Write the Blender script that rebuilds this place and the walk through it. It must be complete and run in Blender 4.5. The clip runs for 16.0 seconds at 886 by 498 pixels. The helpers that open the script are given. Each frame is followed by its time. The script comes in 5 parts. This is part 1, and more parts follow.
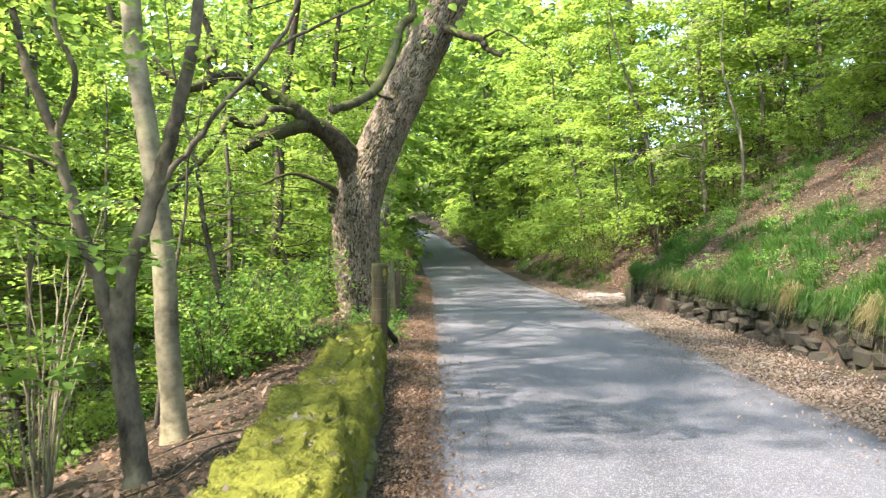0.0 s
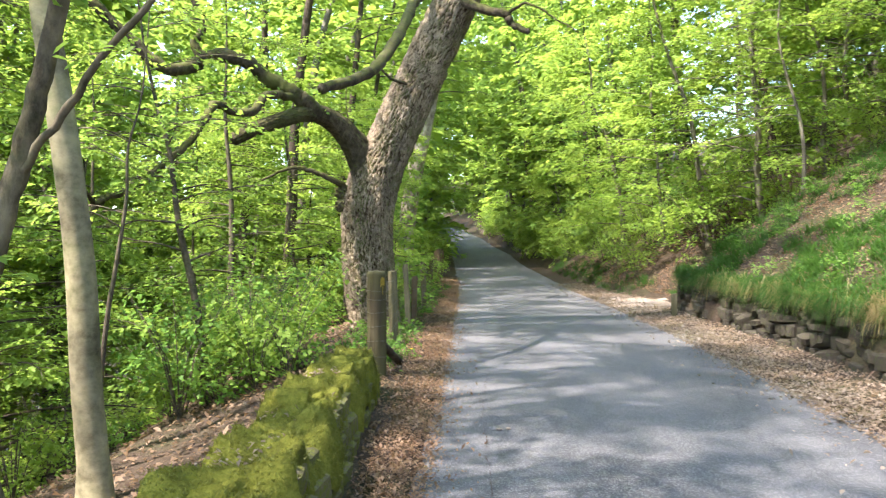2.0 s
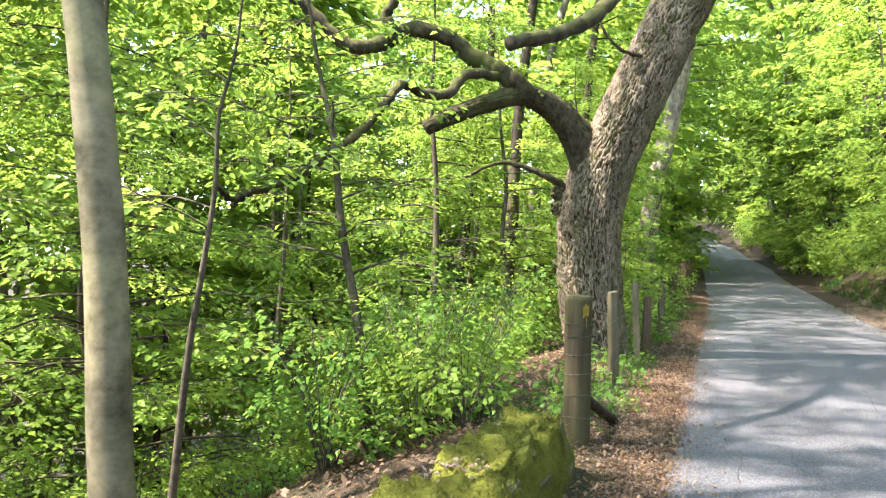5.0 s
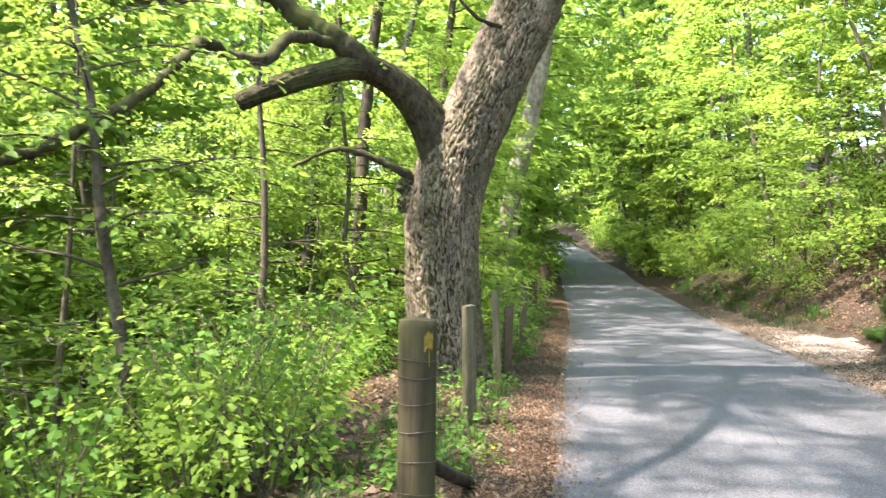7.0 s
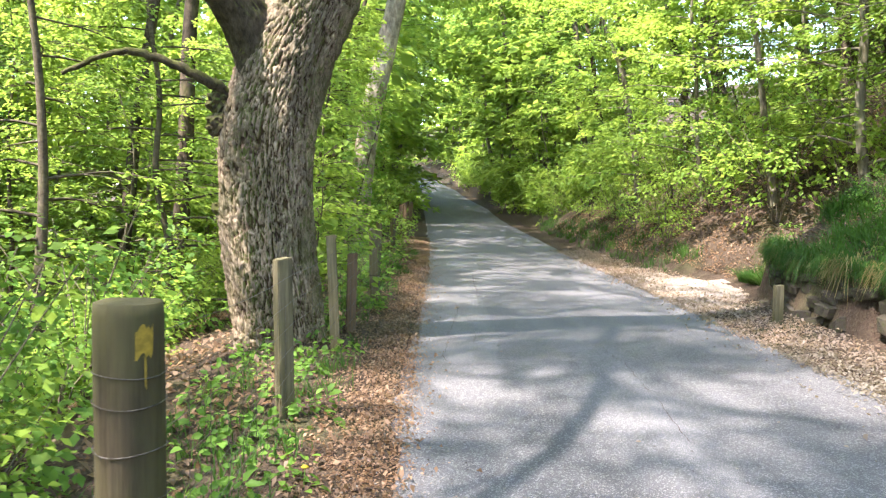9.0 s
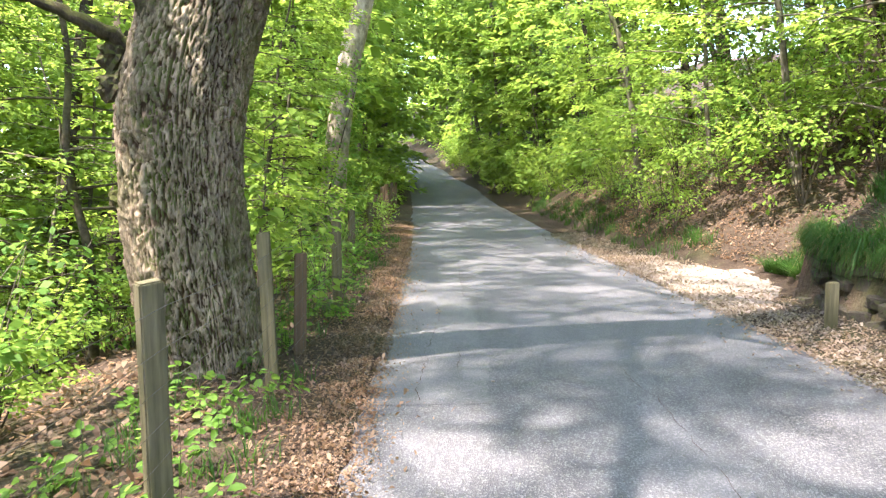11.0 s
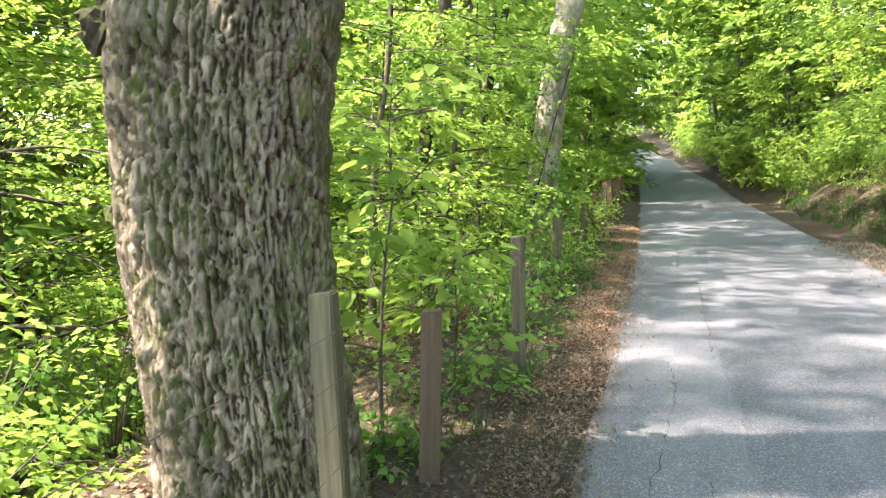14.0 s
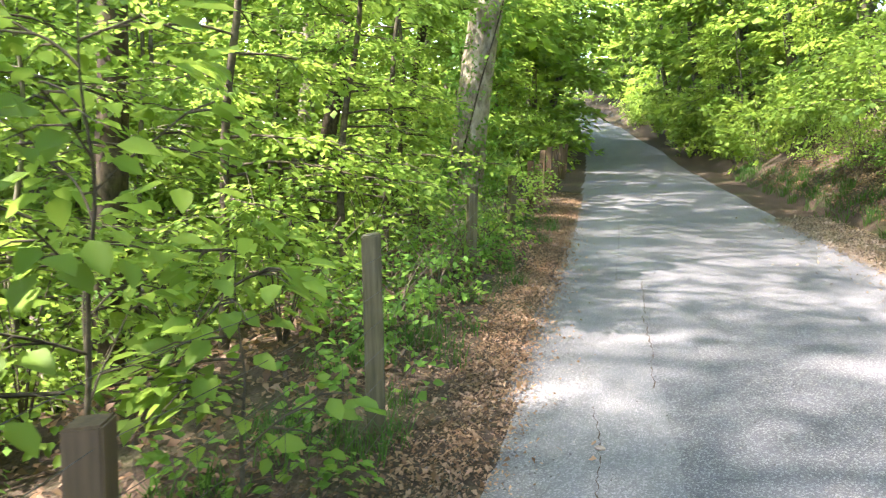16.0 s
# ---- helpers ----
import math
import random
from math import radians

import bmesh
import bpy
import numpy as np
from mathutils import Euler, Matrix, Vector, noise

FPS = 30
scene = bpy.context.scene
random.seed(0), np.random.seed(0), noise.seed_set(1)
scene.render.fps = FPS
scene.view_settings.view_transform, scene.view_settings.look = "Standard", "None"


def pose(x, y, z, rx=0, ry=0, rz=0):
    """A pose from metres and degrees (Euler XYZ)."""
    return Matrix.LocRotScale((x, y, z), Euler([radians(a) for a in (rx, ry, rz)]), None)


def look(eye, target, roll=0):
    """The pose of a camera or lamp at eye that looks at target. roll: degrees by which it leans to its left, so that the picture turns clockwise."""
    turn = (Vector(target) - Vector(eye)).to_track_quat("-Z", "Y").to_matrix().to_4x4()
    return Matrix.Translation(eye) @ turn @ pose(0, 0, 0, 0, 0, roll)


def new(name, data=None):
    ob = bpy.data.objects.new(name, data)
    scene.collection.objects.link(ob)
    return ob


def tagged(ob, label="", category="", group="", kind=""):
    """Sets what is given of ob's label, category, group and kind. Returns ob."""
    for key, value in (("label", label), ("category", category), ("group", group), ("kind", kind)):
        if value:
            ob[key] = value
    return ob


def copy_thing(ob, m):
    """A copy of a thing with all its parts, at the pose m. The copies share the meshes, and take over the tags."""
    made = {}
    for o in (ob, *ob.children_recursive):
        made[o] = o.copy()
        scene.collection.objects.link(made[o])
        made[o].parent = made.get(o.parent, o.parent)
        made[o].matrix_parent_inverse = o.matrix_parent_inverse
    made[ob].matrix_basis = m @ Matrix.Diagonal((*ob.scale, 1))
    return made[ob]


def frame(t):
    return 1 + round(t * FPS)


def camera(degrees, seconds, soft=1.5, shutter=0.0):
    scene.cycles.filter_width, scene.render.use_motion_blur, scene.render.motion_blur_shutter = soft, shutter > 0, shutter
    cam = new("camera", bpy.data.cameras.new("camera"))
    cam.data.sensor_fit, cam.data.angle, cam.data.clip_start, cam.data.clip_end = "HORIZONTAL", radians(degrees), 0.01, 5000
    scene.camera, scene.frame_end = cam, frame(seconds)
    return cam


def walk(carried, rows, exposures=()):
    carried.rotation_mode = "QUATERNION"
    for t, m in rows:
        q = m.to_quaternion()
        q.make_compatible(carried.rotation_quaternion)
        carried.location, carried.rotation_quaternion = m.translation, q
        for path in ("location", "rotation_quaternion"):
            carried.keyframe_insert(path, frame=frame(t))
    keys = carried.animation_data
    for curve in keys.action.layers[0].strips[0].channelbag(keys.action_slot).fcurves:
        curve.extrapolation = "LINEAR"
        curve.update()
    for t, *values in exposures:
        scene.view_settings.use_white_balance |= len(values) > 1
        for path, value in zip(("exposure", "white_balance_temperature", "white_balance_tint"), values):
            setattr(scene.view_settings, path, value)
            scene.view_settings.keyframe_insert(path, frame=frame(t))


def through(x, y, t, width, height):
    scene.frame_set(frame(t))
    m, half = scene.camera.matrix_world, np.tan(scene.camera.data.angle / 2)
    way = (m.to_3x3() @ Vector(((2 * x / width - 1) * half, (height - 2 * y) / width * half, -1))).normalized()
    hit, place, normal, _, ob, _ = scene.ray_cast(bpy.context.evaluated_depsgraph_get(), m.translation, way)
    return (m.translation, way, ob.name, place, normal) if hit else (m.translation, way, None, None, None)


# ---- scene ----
cam = camera(56.9, 16.0, soft=1.25, shutter=0.3)
METRES, EYE, TILT, LEAN, TURN = 15.5, 1.45, -0.3, 0.0, 0.0
ROWS = [
    (0.0, 0.0, 0.0, 0.0, 0.0, 0.0, -0.0),
    (0.5, 0.0034, 0.0291, 0.0017, -1.96, 0.18, 0.46),
    (1.0, 0.0127, 0.0571, 0.0011, -2.41, -0.03, 0.75),
    (1.5, 0.018, 0.0864, 0.0035, -0.18, 0.06, 0.56),
    (2.0, 0.0203, 0.1155, 0.0038, 2.72, -0.06, 0.13),
    (2.5, 0.0273, 0.141, 0.0041, 9.2, 0.56, -0.68),
    (3.0, 0.0272, 0.1667, 0.0046, 14.74, 1.35, -1.48),
    (5.5, 0.0137, 0.3117, 0.0085, 19.86, 0.26, -1.12),
    (6.0, 0.0068, 0.3421, 0.0113, 16.47, 1.81, -0.96),
    (6.5, 0.0083, 0.3751, 0.0108, 13.81, 1.8, -0.88),
    (7.0, 0.0046, 0.4073, 0.0084, 10.09, 0.77, -0.82),
    (7.5, 0.0046, 0.4392, 0.0075, 6.7, -1.01, -0.86),
    (8.0, 0.0069, 0.4704, 0.0085, 5.05, -2.22, -0.92),
    (8.5, 0.0051, 0.5005, 0.0093, 2.87, -2.61, -0.85),
    (9.0, 0.009, 0.5302, 0.008, 0.77, -3.44, -0.84),
    (11.5, 0.016, 0.6875, 0.0108, -0.01, -4.85, -0.14),
    (12.0, 0.0139, 0.7208, 0.0127, 3.47, -4.5, 0.02),
    (12.5, 0.0109, 0.752, 0.0135, 7.15, -4.55, 0.25),
    (13.0, 0.0101, 0.7853, 0.0151, 12.36, -4.28, 0.5),
    (13.5, 0.007, 0.817, 0.0146, 14.56, -4.56, 0.47),
    (14.0, 0.0117, 0.8501, 0.0127, 15.77, -5.3, 0.34),
    (14.5, 0.0118, 0.8837, 0.0129, 16.46, -6.11, 0.18),
    (15.0, 0.0117, 0.9175, 0.0147, 13.69, -6.6, -0.09),
    (15.5, 0.017, 0.9519, 0.0144, 13.32, -7.04, -0.09),
    (16.0, 0.0179, 0.9853, 0.0129, 12.37, -7.68, -0.22),
]
walk(cam, [(t, pose(0, 0, EYE, TILT, LEAN, TURN) @ pose(METRES * x, METRES * y, METRES * z, 90 + pitch, roll, yaw)) for t, x, y, z, yaw, pitch, roll in ROWS],
     exposures=[(0.0, 3.1, 6500, 12), (3.0, 3.22, 6500, 12), (5.5, 3.38, 6500, 13), (8.0, 3.42, 6500, 14), (12.0, 3.66, 6500, 15), (14.5, 3.84, 6500, 15), (16.0, 3.8, 6500, 14)])

# ---- light ----
SUN_ELEVATION, SUN_TURN = 59.0, 124.0   # the sun stands to the left of the road, a little behind the walker
world = bpy.data.worlds.new("sky")
scene.world = world
world.use_nodes = True
sky = world.node_tree.nodes.new("ShaderNodeTexSky")
sky.sky_type, sky.sun_disc = "NISHITA", False
sky.sun_elevation, sky.sun_rotation = radians(SUN_ELEVATION), radians(-SUN_TURN)
world.node_tree.links.new(sky.outputs[0], world.node_tree.nodes["Background"].inputs[0])
world.node_tree.nodes["Background"].inputs[1].default_value = 0.145
sun = new("sun", bpy.data.lights.new("sun", "SUN"))
sun.data.energy, sun.data.angle, sun.data.color = 2.7, radians(1.2), (1.0, 0.93, 0.84)
sun_way = Vector((-math.sin(radians(SUN_TURN)) * math.cos(radians(SUN_ELEVATION)), math.cos(radians(SUN_TURN)) * math.cos(radians(SUN_ELEVATION)), math.sin(radians(SUN_ELEVATION))))
sun.matrix_world = look(sun_way * 60, (0, 0, 0))

# ---- materials ----


class Nodes:
    """A short hand for node materials."""

    def __init__(self, name):
        self.mat = bpy.data.materials.new(name)
        self.mat.use_nodes = True
        self.tree = self.mat.node_tree
        self.bsdf = self.tree.nodes["Principled BSDF"]
        self.out = self.tree.nodes["Material Output"]
        self.coord = self.tree.nodes.new("ShaderNodeTexCoord")

    def add(self, kind, **values):
        node = self.tree.nodes.new(kind)
        for key, value in values.items():
            if key in node.inputs:
                node.inputs[key].default_value = value
            elif key in ("blend_type",):
                node.blend_type = value
            elif key == "operation":
                node.operation = value
            elif key == "data_type":
                node.data_type = value
            elif key == "feature":
                node.feature = value
        return node

    def link(self, a, b):
        self.tree.links.new(a, b)

    def scaled(self, scale):
        m = self.add("ShaderNodeMapping")
        m.inputs["Scale"].default_value = scale
        self.link(self.coord.outputs["Object"], m.inputs["Vector"])
        return m.outputs[0]

    def noise(self, scale, detail=4.0, rough=0.6, stretch=(1, 1, 1), warp=0.0):
        n = self.add("ShaderNodeTexNoise", Scale=scale, Detail=detail, Roughness=rough, Distortion=warp)
        self.link(self.scaled(stretch), n.inputs["Vector"])
        return n.outputs[0]

    def cells(self, scale, stretch=(1, 1, 1), feature="F1"):
        n = self.add("ShaderNodeTexVoronoi", Scale=scale)
        n.feature = feature
        self.link(self.scaled(stretch), n.inputs["Vector"])
        return n

    def ramp(self, value, *stops):
        r = self.add("ShaderNodeValToRGB")
        e = r.color_ramp.elements
        while len(e) < len(stops):
            e.new(0.5)
        for i, (at, col) in enumerate(stops):
            e[i].position = at
            e[i].color = (*col, 1) if len(col) == 3 else col
        self.link(value, r.inputs[0])
        return r.outputs[0]

    def mix(self, factor, a, b, kind="MIX"):
        m = self.tree.nodes.new("ShaderNodeMix")
        m.data_type, m.blend_type = "RGBA", kind
        for sock, value in ((m.inputs["Factor"], factor), (m.inputs[6], a), (m.inputs[7], b)):
            if isinstance(value, bpy.types.NodeSocket):
                self.link(value, sock)
            elif isinstance(value, (int, float)):
                sock.default_value = value
            else:
                sock.default_value = (*value, 1)
        return m.outputs[2]

    def bump(self, height, strength, distance, under=None):
        b = self.add("ShaderNodeBump", Strength=strength, Distance=distance)
        self.link(height, b.inputs["Height"])
        if under:
            self.link(under, b.inputs["Normal"])
        return b.outputs[0]

    def done(self, colour, rough=0.9, normal=None, spec=0.3):
        if isinstance(colour, bpy.types.NodeSocket):
            self.link(colour, self.bsdf.inputs["Base Color"])
        else:
            self.bsdf.inputs["Base Color"].default_value = (*colour, 1)
        if isinstance(rough, bpy.types.NodeSocket):
            self.link(rough, self.bsdf.inputs["Roughness"])
        else:
            self.bsdf.inputs["Roughness"].default_value = rough
        self.bsdf.inputs["Specular IOR Level"].default_value = spec
        if normal:
            self.link(normal, self.bsdf.inputs["Normal"])
        return self.mat


def leaf_material(name, dark, light, through):
    """Thin leaves: part of the light is thrown back, part shines through. Each leaf has its own tint."""
    n = Nodes(name)
    g = n.add("ShaderNodeNewGeometry")
    tint = n.ramp(g.outputs["Random Per Island"], (0.0, dark), (1.0, light))
    patch = n.ramp(n.noise(0.5, 2.0), (0.35, (0.75, 0.8, 0.8)), (0.65, (1.12, 1.05, 1.0)))
    tint = n.mix(1.0, tint, patch, "MULTIPLY")
    n.done(tint, 0.55, None, 0.2)
    t = n.add("ShaderNodeBsdfTranslucent")
    shine = n.mix(1.0, n.mix(0.45, tint, through), patch, "MULTIPLY")
    n.link(shine, t.inputs["Color"])
    m = n.add("ShaderNodeMixShader")
    m.inputs[0].default_value = 0.55
    n.link(n.bsdf.outputs[0], m.inputs[1])
    n.link(t.outputs[0], m.inputs[2])
    n.link(m.outputs[0], n.out.inputs["Surface"])
    return n.mat


def bark_material(name, pale, dark, stretch=(1, 1, 0.25), scale=14.0, relief=0.01, green=0.25, moss=(0.10, 0.13, 0.03), mossy_side=0.0, side="X", furrow_shade=None):
    n = Nodes(name)
    fine = n.noise(scale, 6.0, 0.7, stretch)
    col = n.ramp(fine, (0.32, dark), (0.62, pale))
    if furrow_shade:   # shade painted into the bark: dark brown in the cracks, bark colour on plates
        plate_mask = n.add("ShaderNodeAttribute")
        plate_mask.attribute_name = "plate_height"
        col = n.mix(n.ramp(plate_mask.outputs["Fac"], (0.2, (0, 0, 0)), (0.6, (1, 1, 1))), furrow_shade, col)
    blotch = n.ramp(n.noise(2.2, 3.0, 0.6, (1, 1, 0.6)), (0.38, (0.6, 0.6, 0.6)), (0.66, (1.22, 1.2, 1.17)))
    col = n.mix(1.0, col, blotch, "MULTIPLY")
    film = n.ramp(n.noise(1.3, 4.0, 0.65), (0.5, (0, 0, 0)), (0.72, (green, green, green)))
    col = n.mix(film, col, moss)
    if mossy_side:   # moss on the damp side: towards the lane, or on top of a limb
        g = n.add("ShaderNodeSeparateXYZ")
        n.link(n.add("ShaderNodeNewGeometry").outputs["True Normal"], g.inputs[0])
        damp = n.ramp(g.outputs[side], (0.4 if side == "X" else 0.0, (0, 0, 0)), (0.8 if side == "X" else 0.5, (mossy_side, mossy_side, mossy_side)))
        damp = n.mix(1.0, damp, n.ramp(n.noise(7.0, 5.0, 0.7), (0.36, (0, 0, 0)), (0.55, (1, 1, 1))), "MULTIPLY")
        col = n.mix(damp, col, moss)
    return n.done(col, 0.92, n.bump(fine, 0.8, relief), 0.2)


def asphalt_material(name, dark, light, speck):
    n = Nodes(name)
    grain = n.noise(160.0, 3.0, 0.7)
    stones = n.cells(125.0)
    large = n.noise(0.8, 6.0, 0.7, (1, 0.3, 1), 0.4)
    col = n.ramp(large, (0.34, dark), (0.66, light))
    worn = n.ramp(n.noise(0.45, 3.0, 0.6, (1.6, 0.12, 1)), (0.4, (0.78, 0.78, 0.79)), (0.65, (1.25, 1.24, 1.22)))
    col = n.mix(1.0, col, worn, "MULTIPLY")
    col = n.mix(n.ramp(grain, (0.45, (0, 0, 0)), (0.75, (0.5, 0.5, 0.5))), col, speck)
    col = n.mix(n.ramp(stones.outputs["Color"], (0.6, (0, 0, 0)), (0.82, (0.5, 0.5, 0.5))), col, (0.29, 0.277, 0.282))
    dust = n.ramp(n.noise(4.5, 6.0, 0.7), (0.55, (0, 0, 0)), (0.8, (0.3, 0.3, 0.3)))
    col = n.mix(dust, col, (0.19, 0.181, 0.188))
    low = n.bump(stones.outputs["Distance"], 0.8, 0.006)
    return n.done(col, n.ramp(grain, (0.3, (0.6, 0.6, 0.6)), (0.7, (0.85, 0.85, 0.85))), n.bump(grain, 0.5, 0.003, low), 0.35)


LEAF_BEECH = leaf_material("beech_leaf", (0.12, 0.21, 0.03), (0.25, 0.37, 0.062), (0.50, 0.66, 0.12))
LEAF_LIME = leaf_material("young_beech_leaf", (0.118, 0.205, 0.03), (0.245, 0.36, 0.06), (0.48, 0.64, 0.11))
LEAF_DARK = leaf_material("undergrowth_leaf", (0.075, 0.165, 0.028), (0.17, 0.31, 0.055), (0.35, 0.56, 0.10))
BARK_MOTTLED = bark_material("mottled_bark", (0.19, 0.155, 0.105), (0.014, 0.011, 0.008), (1, 1, 0.6), 5.0, 0.02, 0.9, (0.05, 0.06, 0.015))
GRASS = leaf_material("grass_blade", (0.024, 0.072, 0.016), (0.066, 0.142, 0.028), (0.10, 0.21, 0.03))
STRAW = leaf_material("straw_blade", (0.16, 0.13, 0.06), (0.32, 0.27, 0.13), (0.4, 0.34, 0.15))
LITTER = leaf_material("dead_leaf", (0.085, 0.05, 0.03), (0.38, 0.265, 0.19), (0.25, 0.15, 0.08))
LITTER_PALE = leaf_material("bleached_leaf", (0.11, 0.083, 0.066), (0.37, 0.305, 0.26), (0.34, 0.24, 0.14))
MOSS_BLADE = leaf_material("moss_shoot", (0.08, 0.085, 0.018), (0.22, 0.215, 0.045), (0.19, 0.2, 0.04))
OAK = bark_material("oak_bark", (0.31, 0.243, 0.178), (0.095, 0.066, 0.046), (1, 1, 0.35), 34.0, 0.014, 0.4, (0.08, 0.095, 0.024), mossy_side=0.9, furrow_shade=(0.045, 0.025, 0.015))
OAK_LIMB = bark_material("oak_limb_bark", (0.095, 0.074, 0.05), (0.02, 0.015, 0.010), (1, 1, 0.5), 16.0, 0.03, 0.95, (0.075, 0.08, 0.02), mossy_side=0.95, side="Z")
BEECH = bark_material("beech_bark", (0.30, 0.255, 0.165), (0.10, 0.085, 0.05), (1, 1, 1.2), 5.0, 0.003, 0.45, (0.17, 0.19, 0.07))
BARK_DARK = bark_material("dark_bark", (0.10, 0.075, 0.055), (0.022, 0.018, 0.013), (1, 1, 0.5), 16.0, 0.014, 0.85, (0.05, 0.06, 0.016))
BARK_FAR = bark_material("trunk_bark", (0.20, 0.175, 0.13), (0.07, 0.06, 0.045), (1, 1, 0.3), 12.0, 0.006, 0.5)
TWIG = bark_material("twig_bark", (0.13, 0.105, 0.075), (0.045, 0.036, 0.027), (1, 1, 1), 20.0, 0.002, 0.3)
ROAD = asphalt_material("asphalt", (0.034, 0.032, 0.038), (0.082, 0.079, 0.088), (0.19, 0.184, 0.196))
ROAD_PATCH = asphalt_material("old_asphalt", (0.05, 0.047, 0.052), (0.112, 0.107, 0.114), (0.24, 0.23, 0.24))


def soil():
    n = Nodes("woodland_soil")
    big = n.noise(0.7, 5.0, 0.65)
    fine = n.noise(22.0, 6.0, 0.7)
    flakes = n.cells(48.0)
    col = n.ramp(fine, (0.3, (0.022, 0.015, 0.011)), (0.7, (0.075, 0.05, 0.035)))
    col = n.mix(n.ramp(flakes.outputs["Color"], (0.6, (0, 0, 0)), (0.85, (0.7, 0.7, 0.7))), col, (0.085, 0.066, 0.048))
    col = n.mix(n.ramp(big, (0.5, (0, 0, 0)), (0.7, (0.5, 0.5, 0.5))), col, (0.05, 0.065, 0.02))
    low = n.bump(flakes.outputs["Distance"], 0.8, 0.02)
    return n.done(col, 0.95, n.bump(fine, 0.9, 0.02, low), 0.15)


def sand():
    n = Nodes("sandy_earth")
    fine = n.noise(40.0, 6.0, 0.7)
    col = n.ramp(n.noise(3.0, 5.0, 0.7), (0.3, (0.16, 0.125, 0.105)), (0.7, (0.31, 0.26, 0.225)))
    col = n.mix(n.ramp(fine, (0.4, (0, 0, 0)), (0.7, (0.5, 0.5, 0.5))), col, (0.16, 0.105, 0.07))
    return n.done(col, 0.95, n.bump(fine, 0.9, 0.015), 0.15)


def stone(name, a, b, moss, cover):
    n = Nodes(name)
    info = n.add("ShaderNodeObjectInfo")
    fine = n.noise(18.0, 7.0, 0.7)
    col = n.ramp(fine, (0.3, a), (0.7, b))
    tone = n.ramp(info.outputs["Random"], (0.0, (0.65, 0.63, 0.62)), (1.0, (1.25, 1.2, 1.12)))
    col = n.mix(1.0, col, tone, "MULTIPLY")
    film = n.ramp(n.noise(5.0, 5.0, 0.7), (0.62 - cover, (0, 0, 0)), (0.78 - cover, (0.9, 0.9, 0.9)))
    col = n.mix(film, col, moss)
    return n.done(col, 0.93, n.bump(fine, 0.9, 0.02), 0.2)


def moss():
    n = Nodes("moss")
    fine = n.noise(60.0, 5.0, 0.75)
    col = n.ramp(n.noise(5.0, 6.0, 0.7), (0.30, (0.045, 0.04, 0.014)), (0.42, (0.12, 0.12, 0.022)), (0.58, (0.21, 0.205, 0.038)), (0.74, (0.28, 0.265, 0.06)))
    col = n.mix(n.ramp(fine, (0.35, (0.6, 0.6, 0.6)), (0.65, (0, 0, 0))), col, (0.07, 0.08, 0.012))
    return n.done(col, 1.0, n.bump(fine, 1.0, 0.02), 0.05)


def post_wood(name, a, b, green):
    n = Nodes(name)
    grain = n.noise(30.0, 5.0, 0.65, (1, 1, 0.06))
    col = n.ramp(grain, (0.3, a), (0.7, b))
    film = n.ramp(n.noise(4.0, 4.0, 0.6, (1, 1, 0.4)), (0.34, (0, 0, 0)), (0.6, (green, green, green)))
    col = n.mix(film, col, (0.068, 0.063, 0.024))
    return n.done(col, 0.88, n.bump(grain, 0.8, 0.006), 0.25)


def grit():
    n = Nodes("road_grit")
    g = n.add("ShaderNodeNewGeometry")
    return n.done(n.ramp(g.outputs["Random Per Island"], (0.0, (0.05, 0.047, 0.044)), (1.0, (0.21, 0.195, 0.18))), 0.85)


SOIL, SAND, MOSS, GRIT = soil(), sand(), moss(), grit()
STONE_MOSSY = stone("mossy_gritstone", (0.06, 0.05, 0.038), (0.16, 0.135, 0.10), (0.13, 0.14, 0.02), 0.22)
STONE_DARK = stone("weathered_gritstone", (0.022, 0.019, 0.016), (0.065, 0.055, 0.046), (0.05, 0.055, 0.018), 0.12)
WOOD_POST = post_wood("weathered_post_wood", (0.022, 0.016, 0.010), (0.075, 0.056, 0.03), 0.85)
WOOD_SQUARE = post_wood("cut_post_wood", (0.05, 0.042, 0.026), (0.18, 0.15, 0.09), 0.5)
WOOD_BROWN = post_wood("brown_post_wood", (0.07, 0.045, 0.028), (0.16, 0.10, 0.06), 0.25)


def wire_metal():
    n = Nodes("galvanised_wire")
    n.bsdf.inputs["Metallic"].default_value = 0.8
    return n.done(n.ramp(n.noise(60.0), (0.35, (0.07, 0.058, 0.048)), (0.7, (0.17, 0.155, 0.14))), 0.6)


WIRE = wire_metal()


def plain_paint(name, colour):
    n = Nodes(name)
    return n.done(n.ramp(n.noise(40.0, 4.0), (0.35, tuple(c * 0.6 for c in colour)), (0.65, colour)), 0.7)


YELLOW = plain_paint("yellow_paint", (0.30, 0.20, 0.025))
PETAL = plain_paint("yellow_petal", (0.75, 0.55, 0.03))
OAK_PALE = bark_material("pale_patchy_bark", (0.44, 0.37, 0.29), (0.13, 0.10, 0.075), (1, 1, 0.5), 9.0, 0.02, 0.5, (0.08, 0.09, 0.03))

# ---- shape of the land ----


def lerp(v, table):
    return np.interp(v, [a for a, _ in table], [b for _, b in table])


